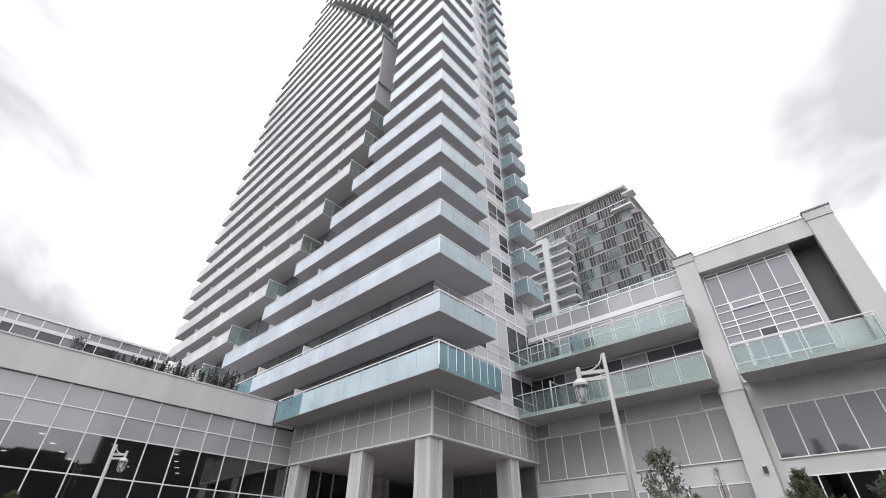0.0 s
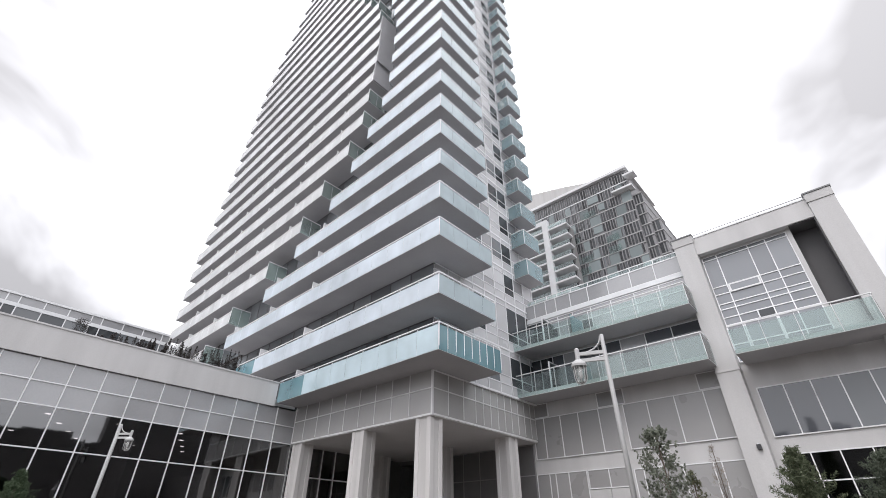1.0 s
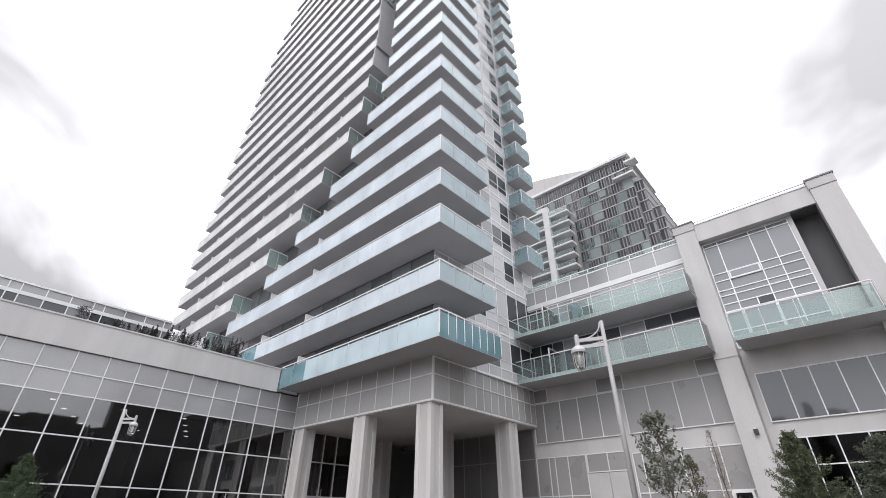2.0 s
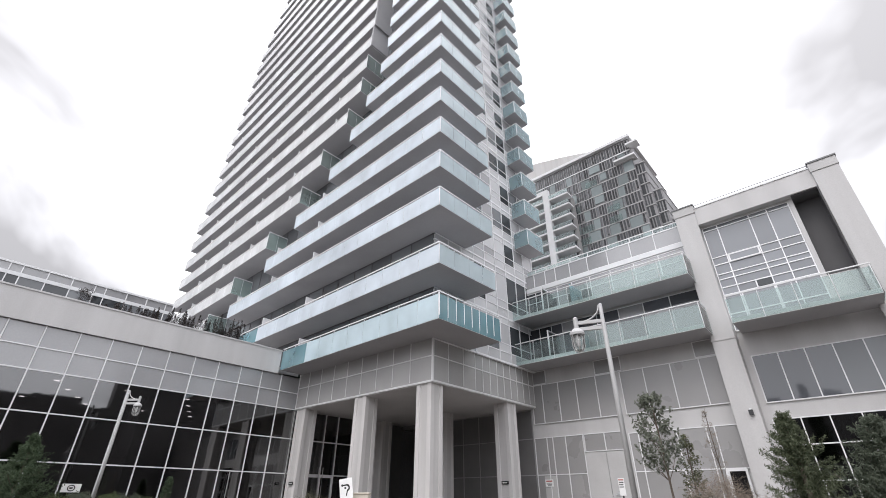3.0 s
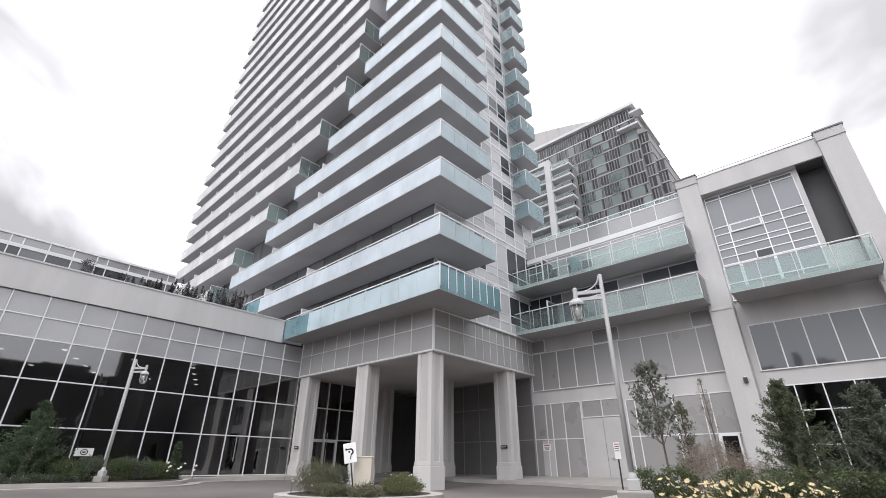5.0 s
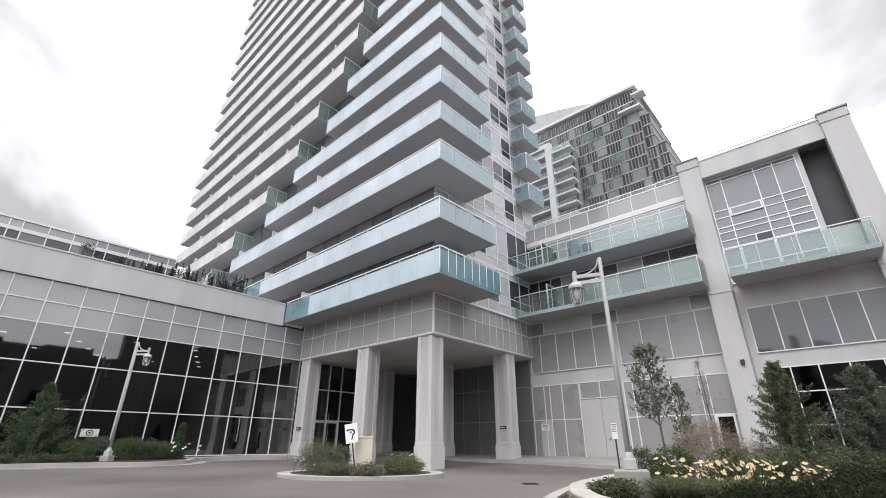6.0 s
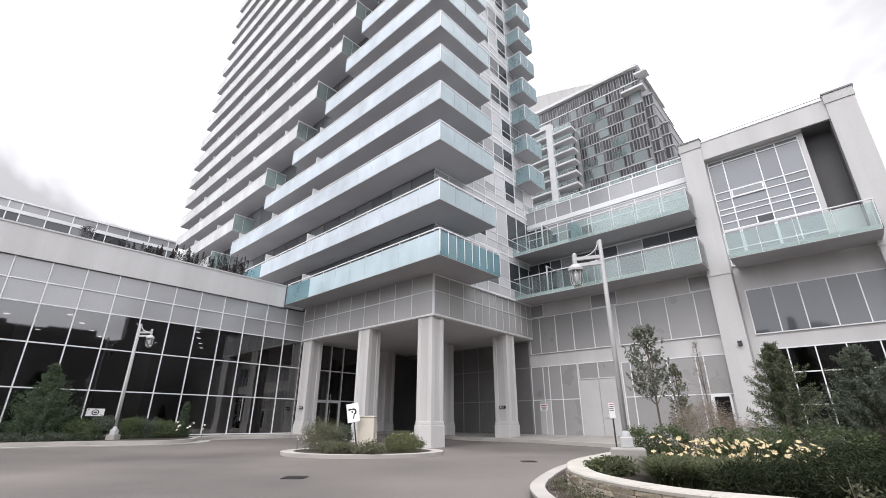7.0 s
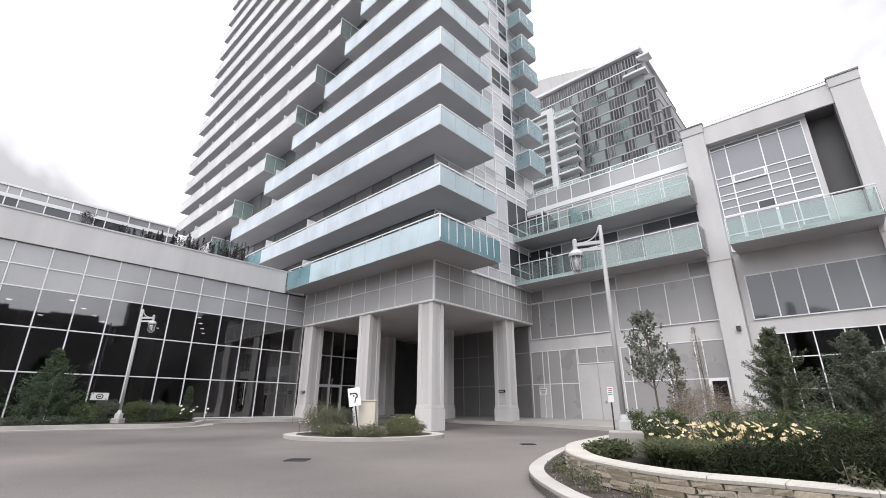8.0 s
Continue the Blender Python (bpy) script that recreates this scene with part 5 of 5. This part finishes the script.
shrub("dry_shrub", "brown dry feathery shrub behind the lilies", (12.75, -5.1, 0.65), (0.65, 0.65, 0.62), 110, 44, 0.12, (0.14, 0.008), LEAF_DRY, upright=0.4)
shrub("dry_shrub", "brown dry grass tuft behind the lilies", (13.45, -5.6, 0.48), (0.6, 0.45, 0.45), 80, 44, 0.12, (0.14, 0.008), LEAF_DRY, upright=0.4)
shrub("clipped_hedge", "low clipped green hedge in the planter", (12.05, -5.9, 0.36), (0.50, 0.30, 0.34), 100, 60, 0.06, (0.045, 0.028), LEAF_HEDGE, "box")
shrub("clipped_hedge", "long low clipped green hedge below the conifers", (14.3, -6.9, 0.36), (1.15, 0.28, 0.34), 170, 60, 0.06, (0.045, 0.028), LEAF_HEDGE, "box")
shrub("ground_cover", "low leafy plant at the planter's end", (11.85, -8.2, 0.08), (0.42, 0.42, 0.16), 50, 30, 0.06, (0.10, 0.035), LEAF_LILY, upright=0.3)
shrub("dark_shrub", "dense dark green shrub behind the planter wall", (15.0, -9.7, 0.18), (0.62, 0.5, 0.24), 200, 60, 0.08, (0.085, 0.011), LEAF_DEEP, upright=0.5)
shrub("dark_shrub", "dense dark green shrub behind the planter wall", (16.1, -9.5, 0.20), (0.75, 0.55, 0.28), 230, 60, 0.09, (0.085, 0.011), LEAF_DEEP, upright=0.5)
shrub("dark_shrub", "dense dark green shrub behind the planter wall", (14.35, -9.85, 0.14), (0.5, 0.42, 0.22), 170, 60, 0.08, (0.085, 0.011), LEAF_DEEP, upright=0.5)
shrub("dark_shrub", "dense dark green shrub behind the planter wall", (15.5, -10.1, 0.16), (0.55, 0.4, 0.24), 170, 60, 0.08, (0.085, 0.011), LEAF_DEEP, upright=0.5)
shrub("dark_shrub", "dense dark green shrub among the planter conifers", (16.2, -8.6, 0.35), (0.8, 0.7, 0.42), 230, 60, 0.09, (0.085, 0.011), LEAF_DEEP, upright=0.5)
shrub("dark_shrub", "dense dark green shrub among the planter conifers", (15.35, -8.6, 0.2), (0.65, 0.55, 0.3), 210, 60, 0.09, (0.085, 0.011), LEAF_DEEP, upright=0.5)
shrub("loose_shrub", "loose grey-green shrub at the planter wall", (15.25, -10.55, 0.1), (0.16, 0.14, 0.16), 24, 16, 0.05, (0.05, 0.02), LEAF_GREY)


def blades(n, spot, height, width, arch):
    """Arching strap leaves that rise from the soil."""
    v, f = [], []
    for _ in range(n):
        x, y = spot()
        g = ground_z(x, y) + 0.24
        t = plant_rng.uniform(0, 2 * math.pi)
        h, a = height * plant_rng.uniform(0.6, 1.2), arch * plant_rng.uniform(0.3, 1.3)
        dx, dy = math.cos(t), math.sin(t)
        base = len(v)
        for i in range(5):
            q = i / 4
            out, up = a * q * q, h * (q - 0.42 * q ** 3)
            w = width * (1 - q ** 2) + 0.001
            v += [(x + dx * out - dy * w, y + dy * out + dx * w, g + up), (x + dx * out + dy * w, y + dy * out - dx * w, g + up)]
        for i in range(4):
            b = base + 2 * i
            f.append((b, b + 1, b + 3, b + 2))
    return v, f


LILY_A, LILY_B = (12.6, -8.25), (15.0, -8.6)


def lily_spot():
    while True:
        x, y = lily_try()
        if x > 12.85 - 0.339 * (y + 8.95) and x < 14.35 + 0.25 * math.sin(y * 9) and y > -9.5:
            return x, y


def lily_try():
    u = plant_rng.uniform(0, 1)
    return (LILY_A[0] + (LILY_B[0] - LILY_A[0]) * u + plant_rng.normal() * 0.18,
            LILY_A[1] + (LILY_B[1] - LILY_A[1]) * u + plant_rng.uniform(-1.0, 0.75) - abs(plant_rng.normal()) * 0.42)


v, f = blades(5400, lily_spot, 0.54, 0.011, 0.62)
me = bpy.data.meshes.new("lily_leaves")
me.from_pydata(v, [], f)
me.materials.append(LEAF_LILY)
tagged(new("lily_leaves", me), "dense green strap leaves of daylilies in the planter", "plants", kind="stuff")


def blossom_mesh(material):
    v, f = [(0, 0, 0)], []
    for i in range(6):
        t = 2 * math.pi * i / 6
        c, s = math.cos(t), math.sin(t)
        b = len(v)
        v += [(0.044 * math.cos(t - 0.5), 0.044 * math.sin(t - 0.5), 0.034), (0.066 * c, 0.066 * s, 0.030), (0.044 * math.cos(t + 0.5), 0.044 * math.sin(t + 0.5), 0.034)]
        f += [(0, b, b + 1), (0, b + 1, b + 2)]
    me = bpy.data.meshes.new("blossom")
    me.from_pydata(v, [], f)
    me.materials.append(material)
    return me


BLOSSOM = blossom_mesh(PETAL)
lilies = thing("daylilies", "pale yellow daylily blossoms on thin stalks", "flowers")
stalks = bmesh.new()
for i in range(120):
    u = plant_rng.uniform(0, 1) ** 0.9
    x = 12.45 + 2.5 * u + plant_rng.normal() * 0.1
    y = -7.55 - 0.35 * u + plant_rng.normal() * 0.32
    z = ground_z(x, y) + 0.24 + plant_rng.uniform(0.32, 0.62)
    tube(stalks, (x + 0.03, y, ground_z(x, y) + 0.2), (x, y, z), 0.005, 0.004, 5)
    ob = piece("blossom", BLOSSOM, lilies, x, y, z, plant_rng.uniform(0, 6))
    ob.rotation_euler = (plant_rng.uniform(0.1, 1.1), plant_rng.uniform(-0.4, 0.4), plant_rng.uniform(-0.8, 2.2))
    k = plant_rng.uniform(0.42, 0.85)
    ob.scale = (k, k, k)
tagged(part("stalks", stalks, LEAF_LILY, lilies), kind="stuff")

# weeds in the kerbed strip
for x, y, r in ((11.55, -9.45, 0.10), (12.05, -10.0, 0.17), (12.35, -10.3, 0.17), (12.75, -10.7, 0.13), (13.4, -11.0, 0.15), (14.1, -11.2, 0.14), (14.8, -11.3, 0.12)):
    shrub("weed", "small grey-green weed in the mulch strip", (x, y, ground_z(x, y) + 0.17), (r, r, 0.13), 16, 14, 0.04, (0.05, 0.018), LEAF_GREY, upright=0.2)

# strip by the lobby
tree("conifer", "broad green conifer before the lobby glass", "tree", -10.35, -12.9, 0.0, 2.7, (-10.35, -12.9, 1.55), (1.5, 1.5, 1.5), 360, 48, 0.08, (0.10, 0.030), LEAF_PINE, "cone", 0.06, "lobby conifers")
tree("small_conifer", "small cone-shaped conifer before the lobby glass", "tree", -10.6, -7.2, 0.0, 1.3, (-10.6, -7.2, 0.85), (0.5, 0.5, 0.85), 110, 40, 0.08, (0.08, 0.030), LEAF_PINE, "cone", 0.03)
for i, (x, y, s) in enumerate(((-10.0, -11.55, 0.55), (-10.4, -10.6, 0.62), (-10.7, -9.6, 0.68), (-10.9, -8.7, 0.6), (-10.7, -8.0, 0.45))):
    shrub("rounded_shrub", "rounded dark green shrub along the lobby glass", (x, y, 0.42), (0.75, 0.66, s), 130, 50, 0.09, (0.07, 0.035), LEAF_DARK if i % 2 else LEAF_HEDGE)
for x, y in ((-9.6, -13.2), (-9.7, -14.6), (-9.7, -16.0), (-9.6, -11.9)):
    shrub("low_hedge", "low dark hedge behind the lobby kerb", (x, y, 0.2), (0.45, 0.75, 0.16), 70, 46, 0.06, (0.06, 0.03), LEAF_DARK, "box")
white_fl = thing("white_flowers", "small white blossoms among the lobby shrubs", "flowers")
BLOSSOM_W = blossom_mesh(PETAL_WHITE)
for i in range(9):
    x, y = -9.75 + plant_rng.normal() * 0.15, -7.3 + plant_rng.normal() * 0.45
    ob = piece("blossom", BLOSSOM_W, white_fl, x, y, 0.42 + plant_rng.uniform(0, 0.4))
    ob.rotation_euler = (plant_rng.uniform(0.4, 1.2), 0, plant_rng.uniform(0, 2))
    ob.scale = (1.1, 1.1, 1.1)
st = bmesh.new()
for ob in white_fl.children:
    tube(st, (ob.location.x - 0.1, ob.location.y, 0.1), ob.location, 0.006, 0.004, 5)
tagged(part("stalks", st, LEAF_HEDGE, white_fl), kind="stuff")

# island
shrub("grass_tuft", "loose grey-green grass tuft on the island", (-0.45, -5.75, 0.3), (0.75, 0.7, 0.5), 64, 36, 0.16, (0.46, 0.010), LEAF_GREY, upright=0.7)
shrub("dark_bush", "small round dark bush on the island", (-0.2, -4.95, 0.35), (0.36, 0.36, 0.42), 70, 40, 0.07, (0.05, 0.03), LEAF_DARK)
shrub("low_shrub", "low grey-green shrub on the island", (1.2, -6.3, -0.04), (0.7, 0.5, 0.2), 90, 40, 0.09, (0.07, 0.03), LEAF_GREY)
shrub("low_shrub", "low grey-green shrub on the island", (2.5, -5.9, -0.02), (0.6, 0.5, 0.2), 70, 40, 0.08, (0.07, 0.03), LEAF_GREY)
shrub("lime_shrub", "yellow-green mounded shrub on the island", (2.55, -4.3, 0.08), (0.75, 0.75, 0.32), 120, 44, 0.08, (0.06, 0.025), LEAF_LIME)
shrub("lime_shrub", "yellow-green mounded shrub on the island", (1.7, -3.5, 0.12), (0.6, 0.6, 0.34), 90, 44, 0.08, (0.06, 0.025), LEAF_LIME)
isle_fl = thing("white_flowers", "small white blossoms on the island", "flowers")
st = bmesh.new()
for i in range(26):
    x, y = (0.0 + plant_rng.normal() * 0.7, -6.3 + plant_rng.normal() * 0.3) if i % 2 else (1.9 + plant_rng.normal() * 0.5, -3.9 + plant_rng.normal() * 0.5)
    z = ground_z(x, y) + plant_rng.uniform(0.35, 0.75)
    ob = piece("blossom", BLOSSOM_W, isle_fl, x, y, z)
    ob.rotation_euler = (plant_rng.uniform(0.3, 1.2), 0, plant_rng.uniform(-0.5, 2))
    ob.scale = (0.55, 0.55, 0.55)
    tube(st, (x, y, ground_z(x, y) + 0.1), (x, y, z), 0.005, 0.004, 5)
tagged(part("stalks", st, LEAF_GREY, isle_fl), kind="stuff")

# roof planting over the lobby parapet
for i in range(9):
    y = -4.0 - 0.95 * i + plant_rng.uniform(-0.2, 0.2)
    h = (1.5, 1.2, 1.4, 1.1, 1.25, 0.95, 1.0, 0.75, 0.5)[i]
    spikes = []
    for _ in range(11):
        q = plant_rng.uniform(0, 1, (260, 1))
        tip = h * plant_rng.uniform(0.6, 1.15) * 1.15 + 0.55
        base = np.array([-14.4 + plant_rng.uniform(-0.3, 0.3), y + plant_rng.uniform(-0.5, 0.5), 9.2])
        spikes.append(base + q * np.array([0, 0, tip]) + plant_rng.normal(size=(260, 3)) * (1.1 - q) * 0.15)
    pts = np.concatenate(spikes)
    sh = thing("roof_shrub", "dark reddish shrub on the lobby roof", "shrub", "roof planting")
    bm = bmesh.new()
    for j in plant_rng.integers(0, len(pts), 8):
        tube(bm, (-14.4, y, 8.6), tuple(pts[j]), 0.015, 0.005, 5)
    part("stems", bm, BARK, sh)
    ob = new("foliage", leaf_mesh("foliage", pts, 0.09, 0.04, LEAF_ROOF, 0.3))
    ob.parent = sh
pot = thing("roof_planter", "pale planter box with a small bush on the lobby roof", "planter")
bm = bmesh.new()
box(bm, -16.2, -15.2, -13.2, -12.0, 8.6, 10.3, 0.03)
part("box", bm, CONCRETE, pot)
ob = new("bush", leaf_mesh("bush", clumps(40, 30, (-15.7, -12.6, 10.95), (0.25, 0.3, 0.6), 0.09), 0.07, 0.03, LEAF_ROOF))
ob.parent = pot


# ---- buildings farther off ----
far = thing("far_tower", "distant grey apartment tower with dark windows and curved roof", "apartment tower")
FY, FX0, FX1, FTOP, FH = 57.0, -42.0, -1.45, 64.3, 2.45
part("body", boxes((FX0, FX1, FY + 0.26, FY + 16, 0, FTOP - 0.6)), FAR_PANEL, far)
far_rng = random.Random(5)
slats = bmesh.new()
for k in range(14):
    z1 = FTOP - 1.0 - FH * k
    z0 = z1 - FH
    floor_band = part("floor_band", boxes((FX0, FX1 + 0.1, FY + 0.04, FY + 0.3, z0 - 0.11, z0 + 0.11)), FAR_BAND if k else SLAB, far)
    x = FX0 + 14
    rest = {}
    run = far_rng.randrange(3, 9)
    while x < FX1 - 0.3:
        if run == 0 and k > 0:
            w, gap, mt, run = far_rng.choice((1.3, 1.9, 2.3)), 0.14, FAR_TINT, far_rng.randrange(3, 10)
        else:
            w, gap, mt, run = far_rng.choice((0.24, 0.28, 0.34)), far_rng.choice((0.2, 0.24, 0.3)), FAR_GLASS if far_rng.random() < 0.85 else GREY_PANE, max(run - 1, 0)
        lo_z = z0 + 0.14 + (0.5 if far_rng.random() < 0.15 else 0.0)
        if k < 5:
            slab_piece("window", mt, floor_band, x, min(x + w, FX1), FY + 0.12, FY + 0.3, lo_z, z1 - 0.14)
        else:
            box(rest.setdefault(mt.name, (mt, bmesh.new()))[1], x, min(x + w, FX1), FY + 0.12, FY + 0.3, lo_z, z1 - 0.14)
        box(slats, x + w + 0.05, x + w + gap - 0.05, FY + 0.02, FY + 0.31, z0 + 0.11, z1 - 0.11)
        x += w + gap
    for mt, gb in rest.values():
        tagged(part("glazing", gb, mt, floor_band), kind="stuff")
tagged(part("mullions", slats, FAR_PANEL, far), kind="stuff")
part("roof_edge", boxes((FX0, FX1 + 0.5, FY - 0.5, FY + 16, FTOP - 0.6, FTOP)), SLAB, far)
# tinted recessed balconies on the face
for i in range(16):
    k, x = far_rng.randrange(1, 9), far_rng.uniform(-21, -4)
    z0 = FTOP - 1.0 - FH * (k + 1)
    slab_piece("balcony_glass", CLEAR, far, x, x + 2.4, FY - 0.12, FY - 0.06, z0, z0 + 1.4, False)
# stepped side with projecting balconies
for x0, x1, top, y0 in ((FX1, 0.2, 57.5, FY + 1.0), (0.2, 1.7, 51.0, FY + 2.0), (1.7, 2.9, 45.0, FY + 3.5)):
    st_ = part("side_step", boxes((FX1 - 0.2, x1, y0, FY + 14, 0, top)), FAR_PANEL, far)
    side_glass = bmesh.new()
    for k in range(11):
        z = top - FH * k
        part("balcony", boxes((FX1, x1 + 0.1, y0 - 0.15, FY + 14, z - 0.2, z)), FAR_BAND, st_)
        x = x0 + 0.1
        while x < x1 - 0.35:
            w = far_rng.choice((0.24, 0.3, 0.6))
            box(side_glass, x, min(x + w, x1 - 0.1), y0 - 0.05, y0 + 0.02, z - FH + 0.12, z - 0.32)
            x += w + 0.22
    tagged(part("glazing", side_glass, FAR_GLASS, st_), kind="stuff")
for z, x0, x1 in ((58.8, -4.6, -0.6), (61.6, -1.8, 0.4)):
    part("terrace", boxes((x0, x1, FY - 1.1, FY + 1, z - 0.3, z + 0.1)), SLAB, far)
# curved roof shell
bm = bmesh.new()
n = 18
lo, hi = [], []
for i in range(n + 1):
    t = i / n
    x = -44 + 37 * t
    z = FTOP + 7.5 * (1 - t ** 1.9) - 0.3
    for lst, y in ((lo, FY + 0.2), (hi, FY + 9.0)):
        lst.append((bm.verts.new((x, y, FTOP - 0.5)), bm.verts.new((x, y, max(z, FTOP - 0.4)))))
for i in range(n):
    bm.faces.new((lo[i][0], lo[i + 1][0], lo[i + 1][1], lo[i][1]))
    bm.faces.new((hi[i][0], hi[i][1], hi[i + 1][1], hi[i + 1][0]))
    bm.faces.new((lo[i][1], lo[i + 1][1], hi[i + 1][1], hi[i][1]))
part("roof_shell", bm, CONCRETE, far)

# white framed balcony block before it
blockh = thing("balcony_block", "distant white framed block with deep stacked balconies", "apartment block")
part("body", boxes((-30, -13.9, FY - 2.2, FY - 0.6, 0, 54.4)), STONE_PANEL, blockh)
part("frame_post", boxes((-18.9, -17.7, FY - 4.4, FY - 3.4, 0, 56.6)), SLAB, blockh)
part("frame_beam", boxes((-30, -18.9, FY - 4.4, FY - 2.0, 55.6, 56.6)), SLAB, blockh)
for k in range(11):
    z = 54.2 - FH * k
    b_ = part("balcony", boxes((-30, -13.6, FY - 4.2, FY - 2.2, z - 0.36, z)), SLAB, blockh)
    slab_piece("railing", CLEAR, b_, -30, -13.65, FY - 4.15, FY - 4.1, z, z + 0.9, False)
    slab_piece("window", WINDOW, b_, -29, -14.2, FY - 2.25, FY - 2.2, z + 0.1, z + 1.95)

# low glazed block beyond the lobby roof
back = thing("glazed_block", "grey glazed block with white bands behind the lobby roof", "building")
BX, BTOP = -55.0, 25.8
part("body", boxes((BX - 12, BX - 0.1, -70, 3.2, 0, BTOP - 0.2)), CONCRETE, back)
part("roof_edge", boxes((BX - 12, BX + 0.2, -70, 3.4, BTOP - 0.2, BTOP + 0.05)), SLAB, back)
rows_b = [(BTOP - 1.15, BTOP - 0.2, PANEL), (BTOP - 3.3, BTOP - 1.6, GREY_PANE), (BTOP - 6.4, BTOP - 4.8, WINDOW)]
for z0, z1, mt in rows_b:
    bandb = part("band", boxes((BX - 0.1, BX + 0.12, -70, 3.3, z0 - 0.45, z0)), SLAB, back)
    y = 3.0
    j = 0
    while y > -60:
        w = 2.5 if j % 4 else 1.2
        m_ = WINDOW if (mt is GREY_PANE and j in (3, 4, 6, 8, 9, 10, 13)) else mt
        slab_piece("pane", m_, bandb, BX - 0.1, BX + 0.02, y - w + 0.06, y - 0.06, z0, z1)
        slab_piece("mullion", FRAME, bandb, BX - 0.1, BX + 0.14, y - 0.06, y + 0.06, z0, z1)
        y -= w
        j += 1
for y in (-12, -4.5):
    part("roof_box", boxes((BX - 6, BX - 4, y, y + 2, BTOP, BTOP + 0.8)), CONCRETE, back)

# the far side of the forecourt, unseen behind the viewer: plain street fronts and a tree, added and sized for what the
# glass mirrors
street = thing("street_front", "unseen plain dark building fronts, added for the glass to mirror", "building")
for y0, y1, h in ((-70, -44, 11.5), (-44, -30, 12.5), (-30, -20, 11.6), (-20, -12, 12.4), (-12, -8, 11.9), (-8, -3, 12.2), (-3, 0.2, 11.3), (0.2, 1.4, 16.0), (1.4, 4.2, 18.4), (4.2, 9.5, 19.6), (9.5, 40, 21.0)):
    part("wall", boxes((34, 36, y0, y1, -0.3, h)), STREET, street)
for x0, x1, h in ((-40, -15, 9.5), (-15, 3, 15.0), (3, 5.2, 17.7), (5.2, 11.6, 16.3), (11.6, 13.0, 18.4), (13.0, 14.2, 17.9), (14.2, 34, 16.0)):
    part("wall", boxes((x0, x1, -72, -70, -0.3, h)), STREET, street)
tree("street_tree", "tall dark tree before the street fronts", "tree", 9.4, -66.0, -0.28, 17.0, (9.4, -66.0, 12.4), (2.0, 2.0, 6.3), 240, 50, 0.22, (0.34, 0.16), LEAF_DEEP, "cone", 0.22)
# bark chips over the mulch of the kerbed strip
CHIP = leaf_material("bark_chip", (0.05, 0.038, 0.030), (0.30, 0.26, 0.22), 0.0)
chip_segs, chip_len = along(KERB_PATH)
chips = []
for _ in range(2200):
    q = plant_rng.uniform(3.0, chip_len - 4.0)
    d, p0, p1 = [g for g in chip_segs if g[0] <= q][-1]
    u = (p1 - p0).normalized()
    p = p0 + u * (q - d) + Vector((-u.y, u.x)) * plant_rng.uniform(0.27, 1.0)
    chips.append((p.x, p.y, ground_z(p.x, p.y) + 0.108))
tagged(new("bark_chips", leaf_mesh("bark_chips", np.array(chips), 0.038, 0.018, CHIP, -0.6, 0.0)), "scattered pale and dark bark chips on the mulch strip", "bark chips", kind="stuff")
